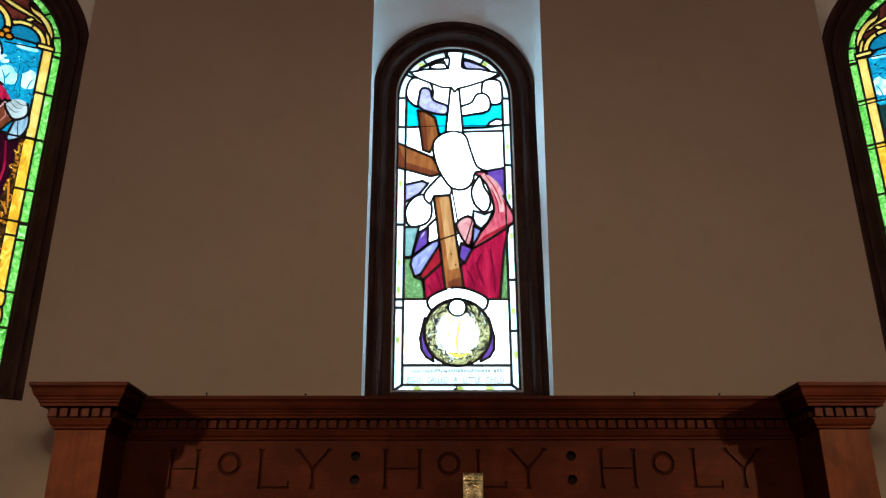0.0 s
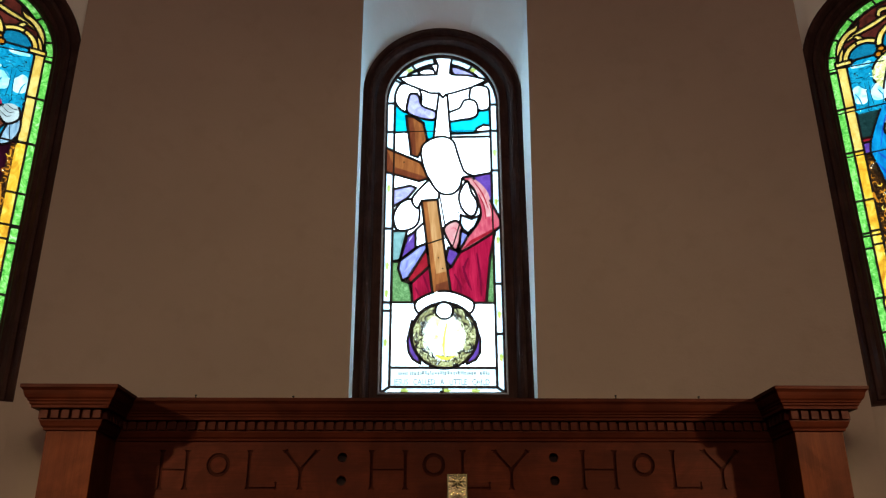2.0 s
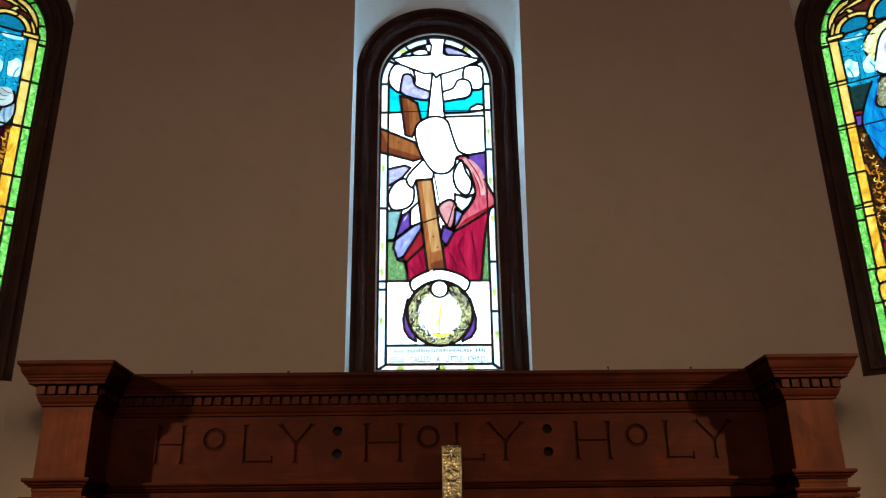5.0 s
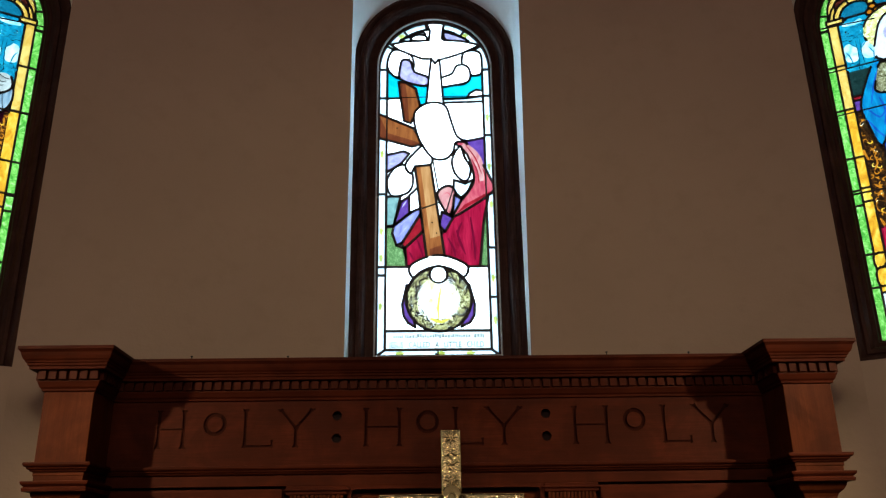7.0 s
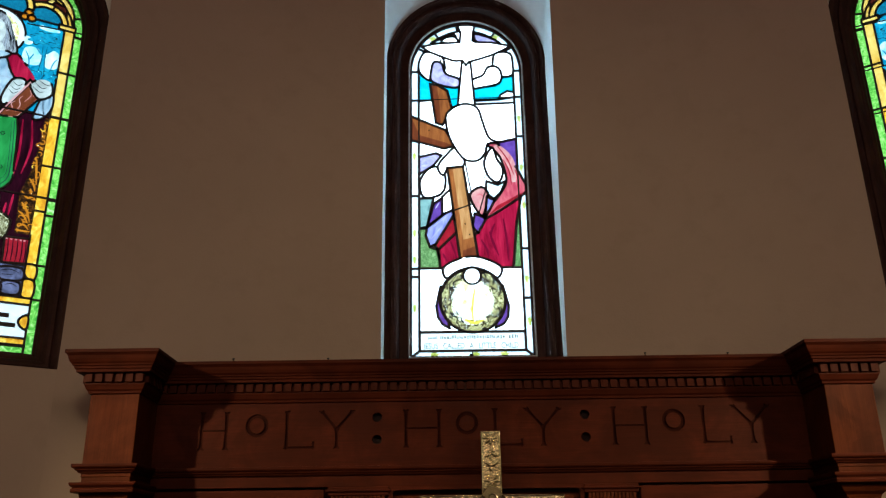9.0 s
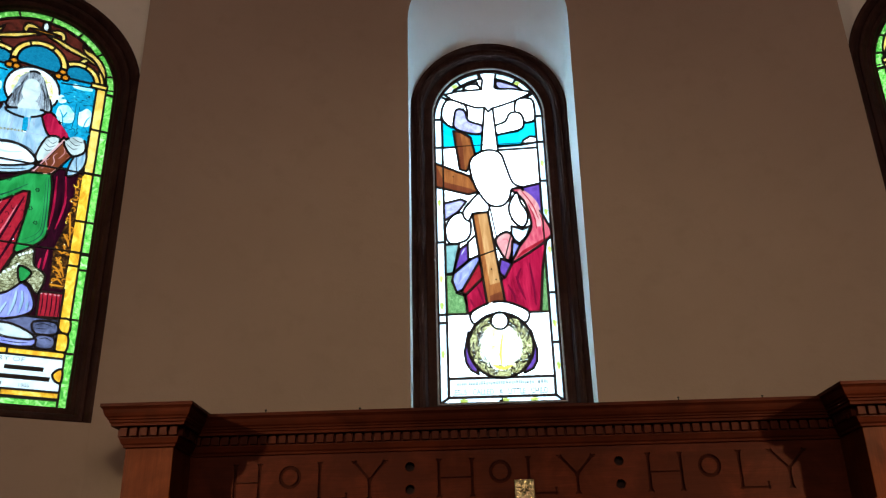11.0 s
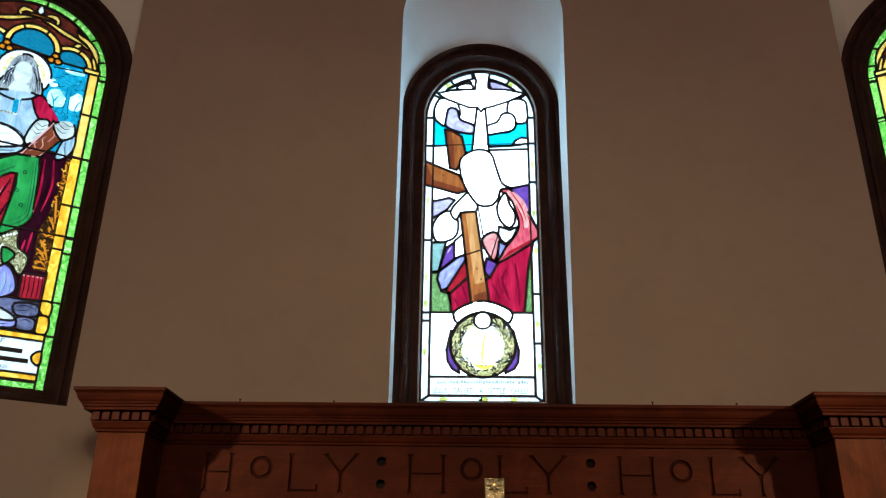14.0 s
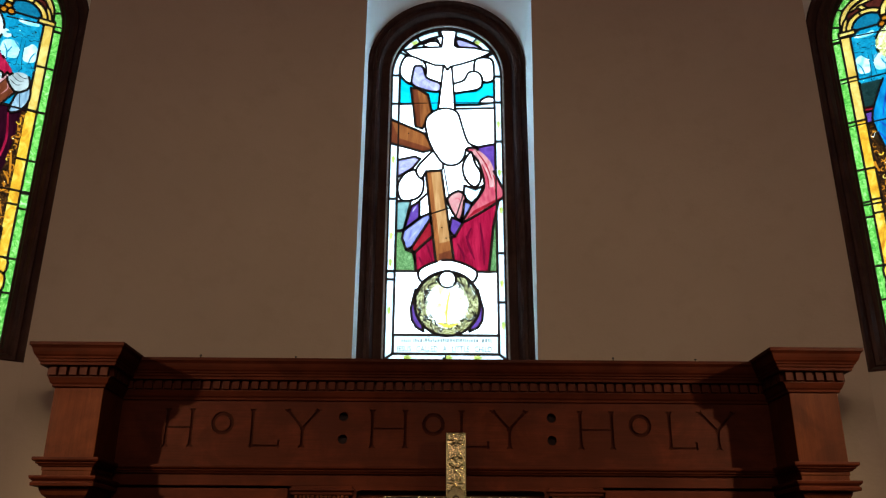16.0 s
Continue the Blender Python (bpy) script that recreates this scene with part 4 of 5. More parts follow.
def left_window():
    m, w, spring, fw, _ = WINDOWS[1]
    win = thing("window_2", "old stained glass window with green and amber border and robed shape with a book", "window", "structure", m)
    P = []
    R = rounded
    side_border(P, w, spring)
    scrolls(P)
    trefoil(P, "sky")
    woodland(P, 1)
    woodland(P, -1)
    P.append(("maroon", pts("-38.6,34 38.6,34 38.6,152 -38.6,152")))
    for t in ("24,146 25,125 24,108", "29,147 31,128 28,110", "26,96 25,82", "23,90 22,80"):
        brush(P, "crimson", t, 1.4)
    # painted ornament beside the robe
    for sg in (1, -1):
        P.append(("ornament~", [(sg * x, z) for x, z in pts("36,150 38.6,150 38.6,72 30,72 29,97 33,112 35,130")]))
        for t in ("36.5,146 37,142", "36,138 37.5,136", "35.5,132 38,132", "35.5,130 37.5,129", "35,122 36,114 37,106", "33,108 36,104 37,100", "30,99 34,95 37,98", "31,92 34,88 37,80", "30,86 33,84 36,79", "31,76 34,78 37,75", "30,74 38,74"):
            brush(P, "orange", " ".join("%g,%g" % (sg * x, z) for x, z in pts(t)), 1.3, 3)
    leafy(P, 1, 31, 37.5, 74, 100, 16, 31)
    leafy(P, 1, 34, 37.8, 100, 148, 16, 32)
    leafy(P, -1, 31, 37.5, 74, 140, 20, 33)
    P.append(("red", pts("25.5,69 38.6,69.5 38.6,54 26,53")))
    for x in (27.5, 30, 32.5, 35, 37):
        brush(P, "maroon", "%g,68 %g,60 %g,54" % (x, x + 0.5, x + 0.2), 0.7)
        P.append(("salmon~", disc(x - 1, 68, 0.7, 8)))
    # stones underfoot
    P.append(("stone", pts("-38.6,53 38.6,53 38.6,34 -38.6,34")))
    P.append(("stone", R(pts("25,50 37,51 38,44 27,43"), 3)))
    P.append(("stone", R(pts("28,42 37,42 37,35 28,35"), 3)))
    P.append(("lavender", R(pts("8,41 26,41 26,35 9,35"), 3)))
    for t in ("26,48 31,49.5 36,48", "27,46 33,46.5", "29.5,40 33,41 36,39.5", "10,39.5 17,40 24,39", "10,37 18,36.5 24,37"):
        brush(P, "ink", t, 0.5)
    P.append(("stone", R(pts("-30,50 -16,51 -14,38 -30,37"), 3)))
    # plain robed shape: skirts, sash, mantle
    P.append(("lavender", R(pts("-20,56 -4,50 10,50 22,55 23,63 15,73 -4,64 -20,64"), 3)))
    for t in ("11,52 13,60 13,68", "16,54 17,62 16,68", "20,56 20,62", "6,52 9,60", "0,51 4,60", "-8,53 -5,60"):
        brush(P, "linen", t, 1.3)
        brush(P, "stone", t.replace(",5", ".9,5").replace(",6", ".9,6"), 0.6)
    P.append(("lace", R(pts("-18,66 -4,62 8,66 17,74 24,67 27,79 20,85 18,96 9,90 3,78 -16,70"), 3)))
    for k in range(9):
        P.append(("cream~", disc(-6 + k * 2.2, 68.5 + k * 1.9, 0.9, 9)))
    for k in range(5):
        P.append(("cream~", disc(11.5 + k * 1.7, 90 + k * 0.9, 0.8, 9)))
    P.append(("sash", R(pts("12,83 19,80.5 18,76 14,73"), 3)))
    P.append(("red", pts("-18,138 10,134 10,118 9,93 3,77 -20,68 -24,96")))
    for t in ("8,128 2,108 -4,88", "4,132 -4,112 -12,92", "9,112 4,94 0,82", "-8,130 -14,108", "6,100 3,90"):
        brush(P, "maroon", t, 1.4)
    for t in ("5,122 0,106 -6,92", "-2,128 -9,108 -14,96"):
        brush(P, "rose", t, 0.9)
    rng = random.Random(21)
    for k in range(30):
        x, z, a = rng.uniform(-17, 8), rng.uniform(84, 130), rng.uniform(0, 6.3)
        q = " ".join("%g,%g" % (x + (1.6 - 0.25 * i) * math.cos(a + 0.9 * i), z + (1.6 - 0.25 * i) * math.sin(a + 0.9 * i)) for i in range(5))
        brush(P, "maroon", q, 0.42, 2)
    P.append(("sash", R(pts("-24,130 -7,136 10,146 20.5,147 23.5,115 23,103 14,94 8,91.5 9,104 10.5,132 -4,123 -22,116"), 3)))
    brush(P, "dark_green", "-20,120 -4,127 9,137", 0.7)
    brush(P, "dark_green", "19.5,144 21.5,118 20.5,104 11,96", 0.6)
    brush(P, "dark_green", "18,144 20,118 19,106 10,99", 0.35)
    for x, z in ((-2, 138), (14.5, 134), (12.5, 121), (16.5, 112), (-12, 130)):
        blossom(P, x, z)
    P.append(("linen", R(pts("-24,165 -17,188 -4,188 9,187 16,171 12,155 8,146 -8,141 -26,142"), 3)))
    P.append(("shade~", pts("-13,171.4 13,172.6 13,171.9 -13,170.7")))
    P.append(("sky~", pts("-1,183 3.5,183.5 3,173 -0.5,173")))
    P.append(("chalk", R(pts("-26,158 -6,163 5,160 10,152 -8,146 -24,146"), 3)))
    for t in ("2,184 3,176 2,168", "5,184 6,176", "-6,182 -7,174 -9,168", "-20,160 -8,156 2,158", "-18,152 -6,150 4,153"):
        brush(P, "shade", t, 1.1)
    for t in ("-22,176 -18,168 -19,160", "-15,186 -14,178 -16,170", "11,183 10,176 12,172", "7,170 9,162 8,156", "-2,168 0,162 4,160", "-12,166 -9,160", "-23,150 -16,148 -10,150", "-2,148 4,150 8,152", "-21,163 -15,161 -10,163", "5,166 7,160"):
        brush(P, "shade", t, 0.7)
    for t in ("-24,144 -10,143.5 6,147", "-25,158.5 -8,164 6,161 11,154"):
        brush(P, "ink", t, 0.55)
    for k in range(11):
        P.append(("lace~", disc(-9.5 + k * 1.75, 184.2 + 0.3 * math.sin(k * 0.6) + k * 0.25, 0.55, 7)))
    for k in range(8):
        P.append(("lace~", disc(-14 + k * 2.0, 171 + 0.2 * k, 0.8, 7)))
    P.append(("crimson", R(pts("6,192 14,190 20,184 27,174 19,170 13,176 9,186"), 3)))
    P.append(("crimson", R(pts("-14,188 -20,184 -27,166 -24,146 -19,156 -17,178"), 3)))
    P.append(("linen", R(pts("32,163 37.5,170 39,159 35,150 29,148"), 3)))
    brush(P, "ink", "33,162 34,155 35,151", 0.5)
    P.append(("timber_dark", pts("8.5,145 24,174 33,166 21,146.5")))
    P.append(("salmon~", pts("8.8,145.6 10.4,145.2 25.4,172.4 24,173.6")))
    brush(P, "salmon", "12.5,146.5 20.5,147.6 31.8,165.6", 0.45)
    brush(P, "ink", "10.6,145.4 25.2,172.2", 0.5)
    for t in ("14,149 17,152 16,155 18,157", "19,150 21,155 20,159 22,162", "23,158 26,163 25,167", "27,163 29,165"):
        brush(P, "salmon", t, 0.6)
    P.append(("flesh", R(pts("10,158 14,171 20,173.5 22,170 16.5,159 12,153"), 3)))
    P.append(("flesh", R(pts("24.5,171 30,176 36,175 37.5,167 32,162 28,164"), 3)))
    for t in ("15,170 18,168 20.5,170", "14,167 17,165 20,167", "13.5,164 16,162 18.5,164", "26,170 30,167 33,168", "27,173 31,170 34,171", "29,175 33,173 36,173"):
        brush(P, "ink", t, 0.45)
    P.append(("flesh", R(pts("6,47 15,47 26,42 24,39 8,40"), 3)))
    # disc behind the plain head
    P.append(("chalk", disc(1, 203.5, 16.0, 28, 16.6)))
    P.append(("halo~", disc(1, 203.5, 12.4, 24, 13)))
    P.append(("grey", R(pts("0,217 6,214 10,205 14,191 8,189 -6,187 -12,189 -9,200 -7,211"), 4)))
    rng = random.Random(5)
    for k in range(14):
        sg = rng.choice((-1, 1))
        x = rng.uniform(6, 11)
        brush(P, rng.choice(("ink", "shade")), "%g,%g %g,%g %g,%g" % (1 + sg * x * 0.6, rng.uniform(206, 213), 1 + sg * x, 200, 1 + sg * (x + rng.uniform(-1, 2)), 191), 0.5, 3)
    P.append(("flesh~", pts("-3.5,195 5,195 8,189.5 0,186 -6,188")))
    P.append(("flesh~", disc(0.6, 202.5, 5.3, 20, 9)))
    P.append(("linen", R(pts("-12,186 9,190 9,186 -2,182"), 3)))
    # inscription panel
    P.append(("chalk", pts("-44.6,9.6 44.6,9.6 44.6,29.5 -44.6,29.5")))
    for sg in (1, -1):
        P.append(("amber", R([(sg * x, z) for x, z in pts("44.6,23 41.5,22.5 39.6,19.5 41.5,16 44.6,15.5")], 3)))
    glaze(win, arched(w, 0, spring), P, 0.0068, [(0.006, "-50,150 50,151.5"), (0.006, "-50,96.5 50,97"), (0.0035, "17,213 49,216"), (0.0035, "-15,213 -49,216")])
    inscription(win)
    build_frame(win, w, spring, OLD_PROFILE, "dark stained oak window frame")


def right_window():
    m, w, spring, fw, _ = WINDOWS[2]
    win = thing("window_3", "old stained glass window with green and amber border and blue robed shape", "window", "structure", m)
    P = []
    R = rounded
    side_border(P, w, spring)
    scrolls(P, -2)
    trefoil(P, "sky", -2)
    woodland(P, -1)
    woodland(P, 1)
    P.append(("ornament", pts("-38.6,34 38.6,34 38.6,150 -38.6,150")))
    rng = random.Random(3)
    for k in range(26):
        x, z = rng.choice((-1, 1)) * rng.uniform(28, 37), rng.uniform(60, 140)
        brush(P, rng.choice(("orange", "orange", "brown_ink")), "%g,%g %g,%g %g,%g" % (x, z, x + rng.uniform(-4, 4), z + 4, x + rng.uniform(-3, 3), z + 8), rng.uniform(0.8, 2.0), 3)
    leafy(P, -1, 27, 37.5, 72, 148, 40, 41)
    leafy(P, 1, 27, 37.5, 72, 148, 40, 42)
    P.append(("dark_green", pts("-38.6,178 38.6,178 38.6,160 -38.6,160")))
    P.append(("red", pts("-38.6,160 38.6,160 38.6,157 -38.6,157")))
    P.append(("purple", pts("-38.6,157 38.6,157 38.6,149 -38.6,149")))
    P.append(("crimson", pts("-38.6,70 38.6,70 38.6,54 -38.6,54")))
    P.append(("stone", pts("-38.6,54 38.6,54 38.6,34 -38.6,34")))
    P.append(("royal", R(pts("-27,124 -14,184 0,186 14,184 27,124 24,64 16,48 -16,48 -24,64"), 3)))
    P.append(("blue", R(pts("-22,182 -14,183 -18,162 -20,142 -28,122 -33,139 -35,152 -30,167"), 3)))
    P.append(("blue", R(pts("22,182 14,183 18,162 20,142 28,122 33,139 35,152 30,167"), 3)))
    for sg in (-1, 1):
        for t in ("-20,178 -25,166 -29,152", "-32,150 -26,142 -22,146", "-33,142 -28,132 -25,128", "-24,136 -22,146 -24,156", "-16,120 -14,100 -16,80", "-8,124 -6,96 -8,70"):
            brush(P, "royal", " ".join("%g,%g" % (-sg * x, z) for x, z in pts(t)), 1.2)
    P.append(("lace", R(pts("-19,180 -12,174 -14,160 -20,158 -25,161 -23,170"), 3)))
    P.append(("linen", R(pts("-14,180 0,176 14,180 12,154 0,148 -12,154"), 3)))
    P.append(("blue", pts("-14,149 14,149 20,64 -18,64")))
    P.append(("halo", disc(-2, 203, 23, 30, 18)))
    P.append(("chalk", R(pts("-18,200 -12,212 0,216 12,212 18,200 17,184 0,178 -20,183"), 4)))
    P.append(("lilac~", R(pts("-13,203 0,211 11,203 9,194 -11,194"), 3)))
    P.append(("cream~", disc(0, 199, 7.5, 20, 9)))
    P.append(("chalk", pts("-44.6,9.6 44.6,9.6 44.6,29.5 -44.6,29.5")))
    glaze(win, arched(w, 0, spring), P, 0.0068, [(0.006, "-50,94 50,94"), (0.0038, "-50,149 50,150"), (0.0038, "-50,181 50,181"), (0.0035, "-17,212 -49,215"), (0.0035, "17,212 49,215")])
    build_frame(win, w, spring, OLD_PROFILE, "dark stained oak window frame")


centre_window()
left_window()
right_window()


# ---- the reredos ----
FACE, SHAFT_Y, SHAFT_X, SHAFT_W = 4.42, 4.145, 1.808, 0.12
CORNICE = [(0.0, 2.300), (0.010, 2.303), (0.012, 2.314), (0.020, 2.322), (0.026, 2.338), (0.030, 2.346), (0.030, 2.352), (0.022, 2.354), (0.022, 2.398), (0.062, 2.400), (0.064, 2.414),
           (0.070, 2.417), (0.072, 2.428), (0.078, 2.431), (0.080, 2.438), (0.088, 2.446), (0.094, 2.460), (0.098, 2.476), (0.106, 2.486), (0.110, 2.488), (0.110, 2.505), (0.0, 2.505)]
LEDGE = [(0.0, 1.918), (0.010, 1.920), (0.013, 1.927), (0.022, 1.931), (0.024, 1.938), (0.034, 1.943), (0.037, 1.950), (0.037, 1.960), (0.0, 1.964)]
LOWER_LEDGE = [(0.0, 1.826), (0.028, 1.828), (0.030, 1.842), (0.022, 1.850), (0.034, 1.860), (0.037, 1.868), (0.037, 1.874), (0.0, 1.878)]


def moulding(name, profile, x0, x1, y, back, mat, parent, wrap):
    """A moulded run along x, its face at y; wrap: it returns along both sides to the back."""
    vv, ff, rings = [], [], []
    for o, z in profile:
        ring = [(x0 - o, back), (x0 - o, y - o), (x1 + o, y - o), (x1 + o, back)] if wrap else [(x0, y - o), (x1, y - o)]
        rings.append(range(len(vv), len(vv) + len(ring)))
        vv += [(a, b, z) for a, b in ring]
    for a, b in zip(rings, rings[1:]):
        for i in range(len(a) - 1):
            ff.append((a[i], a[i + 1], b[i + 1], b[i]))
    if wrap:
        ff += [tuple(r[0] for r in rings), tuple(r[3] for r in rings)[::-1], tuple(rings[-1])]
    ob = mesh_object(name, vv, ff, mat, parent)
    bm = bmesh.new()
    bm.from_mesh(ob.data)
    sharp = [e for e in bm.edges if len(e.link_faces) == 2 and e.calc_face_angle(0) > 0.9]
    bmesh.ops.bevel(bm, geom=sharp, offset=0.0012, segments=1, affect="EDGES")
    bm.to_mesh(ob.data)
    bm.free()
    return ob


def stroke(x0, z0, x1, z1, w):
    """A cut stroke that flares a little at its ends, with thin serifs."""
    a, b = Vector((x0, z0)), Vector((x1, z1))
    t = (b - a).normalized()
    s = Vector((-t.y, t.x))
    return [tuple(p) for p in (a - s * w * 1.7, a - s * w * 0.9 + t * 0.012, (a + b) / 2 - s * w * 0.75, b - s * w * 0.9 - t * 0.012, b - s * w * 1.7,
                               b + s * w * 1.7, b + s * w * 0.9 - t * 0.012, (a + b) / 2 + s * w * 0.75, a + s * w * 0.9 + t * 0.012, a + s * w * 1.7)]


def ring_cut(x, z, r, w):
    return [("cut", disc(x, z, r, 28)), ("face", disc(x, z, r - w, 28))]


def letters():
    lo, hi, w = 2.054, 2.244, 0.0098
    out = []
    for hx0, hx1, ox, lx, lx1, ya, yb in ((-1.452, -1.310, -1.159, -1.010, -0.862, -0.826, -0.664), (-0.394, -0.207, -0.070, 0.070, 0.215, 0.238, 0.410), (0.684, 0.864, 1.002, 1.150, 1.292, 1.316, 1.492)):
        mid, ym = (lo + hi) / 2, (ya + yb) / 2
        out += [("cut", stroke(hx0 + 0.008, lo, hx0 + 0.008, hi, w)), ("cut", stroke(hx1 - 0.008, lo, hx1 - 0.008, hi, w)), ("cut", stroke(hx0, mid, hx1, mid, w * 0.55))]
        out += ring_cut(ox, 2.173, 0.059, 0.0195)
        out += [("cut", stroke(lx + 0.006, lo, lx + 0.006, hi, w)), ("cut", stroke(lx, lo + 0.005, lx1, lo + 0.005, w * 0.7)), ("cut", stroke(lx1 - 0.003, lo, lx1 - 0.003, lo + 0.036, w * 0.5))]
        out += [("cut", stroke(ya, hi, ym, mid, w * 0.85)), ("cut", stroke(yb, hi, ym, mid, w * 0.85)), ("cut", stroke(ym, lo, ym, mid + 0.01, w))]
        out += [("cut", stroke(x - 0.016, z, x + 0.016, z, 0.0022)) for x in (hx0 + 0.008, hx1 - 0.008, ym) for z in (lo,)]
        out += [("cut", stroke(x - 0.016, z, x + 0.016, z, 0.0022)) for x in (hx0 + 0.008, hx1 - 0.008, lx + 0.006, ya, yb) for z in (hi,)]
    for x in (-0.536, 0.543):
        out += [("hole", disc(x, z, 0.0245, 20)) for z in (2.209, 2.094)]
    return out


def cut_board(name, x0, x1, z0, z1, y, cuts, depth, parent, label):
    """A board with cuts sunk into its face, floors stained, holes darkened as shade."""
    vo, fo, top = partition([[(x0, z0), (x1, z0), (x1, z1), (x0, z1)]] + [p for _, p in cuts])
    sunk = [t > 0 and cuts[t - 1][0] != "face" for t in top]
    hole = [t > 0 and cuts[t - 1][0] == "hole" for t in top]
    vv, ff, mats, at = [], [], [], {}

    def vert(j, d):
        if (j, d) not in at:
            at[(j, d)] = len(vv)
            vv.append((vo[j].x, y + d, vo[j].y))
        return at[(j, d)]
    sides = {}
    for f, s, h in zip(fo, sunk, hole):
        d = 0.032 if h else depth if s else 0.0
        ff.append(tuple(vert(j, d) for j in f))
        mats.append(2 if h else 1 if s else 0)
        for a, b in zip(f, f[1:] + f[:1]):
            sides.setdefault((min(a, b), max(a, b)), []).append(d)
    for (a, b), s in sides.items():
        if len(s) == 2 and s[0] != s[1]:
            ff.append((vert(a, min(s)), vert(b, min(s)), vert(b, max(s)), vert(a, max(s))))
            mats.append(1)
    i = len(vv)
    vv += [(x0, y + 0.04, z0), (x1, y + 0.04, z0), (x1, y + 0.04, z1), (x0, y + 0.04, z1)]
    ff.append((i + 3, i + 2, i + 1, i))
    mats.append(0)
    ob = mesh_object(name, vv, ff, [MAHOGANY, CUT, RECESS_DARK], parent, label)
    if len(ob.data.polygons) == len(mats):
        ob.data.polygons.foreach_set("material_index", mats)
    bm = bmesh.new()
    bm.from_mesh(ob.data)
    bmesh.ops.recalc_face_normals(bm, faces=bm.faces)
    bm.to_mesh(ob.data)
    bm.free()
    return ob


def dentil_mesh():
    bm = bmesh.new()
    box(bm, (-0.018, -0.043, 2.3545), (0.018, -0.018, 2.3975), 0.002)
    me = bpy.data.meshes.new("dentil")
    bm.to_mesh(me)
    bm.free()
    me.materials.append(MAHOGANY)
    return me


def build_reredos():
    reredos = thing("reredos", "dark red mahogany altar screen with dentil cornice and carved frieze", "altar screen")
    inner = SHAFT_X - SHAFT_W
    box_part("backing", (-inner - 0.1, FACE + 0.055, 0.0), (inner + 0.1, FACE + 0.16, 2.45), MAHOGANY, reredos)
    cut_board("frieze", -inner, inner, 1.962, 2.296, FACE, letters(), 0.007, reredos, "carved lettering HOLY : HOLY : HOLY")
    moulding("cornice", [(o, z - 0.013) for o, z in CORNICE], -inner, inner, FACE, FACE + 0.1, MAHOGANY, reredos, False)
    box_part("cornice_top", (-inner, FACE - 0.10, 2.4855), (inner, FACE + 0.16, 2.4915), MAHOGANY, reredos, 0.0)
    moulding("ledge", LEDGE, -inner, inner, FACE, FACE + 0.05, MAHOGANY, reredos, False)
    box_part("rail", (-inner, FACE + 0.004, 1.862), (inner, FACE + 0.05, 1.918), MAHOGANY, reredos, 0.002)
    # lower stage: panels either side of a middle recess
    for sg in (-1, 1):
        panel = box_part("panel", (min(sg * 0.80, sg * inner), FACE + 0.012, 1.05), (max(sg * 0.80, sg * inner), FACE + 0.05, 1.850), MAHOGANY, reredos, 0.006)
        # dark strip at the back of the gap, painted as its shade
        box_part("panel_shadow_gap", (min(sg * 0.80, sg * inner), FACE + 0.035, 1.848), (max(sg * 0.80, sg * inner), FACE + 0.05, 1.864), RECESS_DARK, reredos, 0.0)
        x0, x1 = (-0.780, -0.475) if sg < 0 else (0.515, 0.790)
        capital = box_part("capital", (x0, FACE - 0.010, 1.818), (x1, FACE + 0.05, 1.861), MAHOGANY, reredos, 0.004)
        box_part("abacus", (x0 - 0.012, FACE - 0.022, 1.836), (x1 + 0.012, FACE + 0.04, 1.846), MAHOGANY, reredos, 0.003)
        box_part("pier", (x0 + 0.02, FACE + 0.002, 1.05), (x1 - 0.02, FACE + 0.05, 1.820), MAHOGANY_UP, reredos, 0.003)
        n = 13
        for i in range(n):
            x = x0 + 0.025 + (x1 - x0 - 0.05) * i / (n - 1)
            box_part("flute", (x - 0.007, FACE - 0.010, 1.74), (x + 0.007, FACE + 0.006, 1.816), MAHOGANY_UP, reredos, 0.003)
    # middle recess with rounded upper corners
    opening = rounded([(-0.455, 1.08), (0.495, 1.08), (0.495, 1.45), (0.495, 1.79), (0.490, 1.832), (0.465, 1.842), (0.30, 1.843), (0.02, 1.843), (-0.26, 1.843), (-0.425, 1.842), (-0.450, 1.832), (-0.455, 1.79), (-0.455, 1.45)], 3)
    vo, fo, top = partition([[(-0.475, 1.05), (0.515, 1.05), (0.515, 1.862), (-0.475, 1.862)], opening])
    n = len(vo)
    mesh_object("recess_frame", [(p.x, FACE + 0.004, p.y) for p in vo], [f for f, t in zip(fo, top) if t == 0], MAHOGANY, reredos)
    k = len(opening)
    # recess sides darkened: the shade in there is put into the colour
    mesh_object("recess", [(x, FACE + 0.004, z) for x, z in opening] + [(x, FACE + 0.050, z) for x, z in opening], [(i, (i + 1) % k, k + (i + 1) % k, k + i) for i in range(k)], RECESS_DARK, reredos)
    box_part("recess_panel", (-0.44, FACE + 0.030, 1.08), (0.48, FACE + 0.052, 1.815), MAHOGANY_UP, reredos, 0.012)
    dentil = dentil_mesh()
    for i in range(67):
        x = -1.65 + i * 0.05
        d = new("dentil", dentil)
        d.parent, d.location = reredos, (x, FACE, -0.013)
    for sg in (-1, 1):
        cx = sg * SHAFT_X
        pil = new("pilaster")
        pil.parent = reredos
        x0, x1 = cx - SHAFT_W, cx + SHAFT_W
        back = 4.56
        box_part("shaft", (x0, SHAFT_Y, 1.90), (x1, back, 2.31), MAHOGANY_UP, pil, 0.004)
        moulding("capital", [(o, z - 0.005) for o, z in CORNICE], x0, x1, SHAFT_Y, back, MAHOGANY, pil, True)
        moulding("ledge", LEDGE, x0, x1, SHAFT_Y, back, MAHOGANY, pil, True)
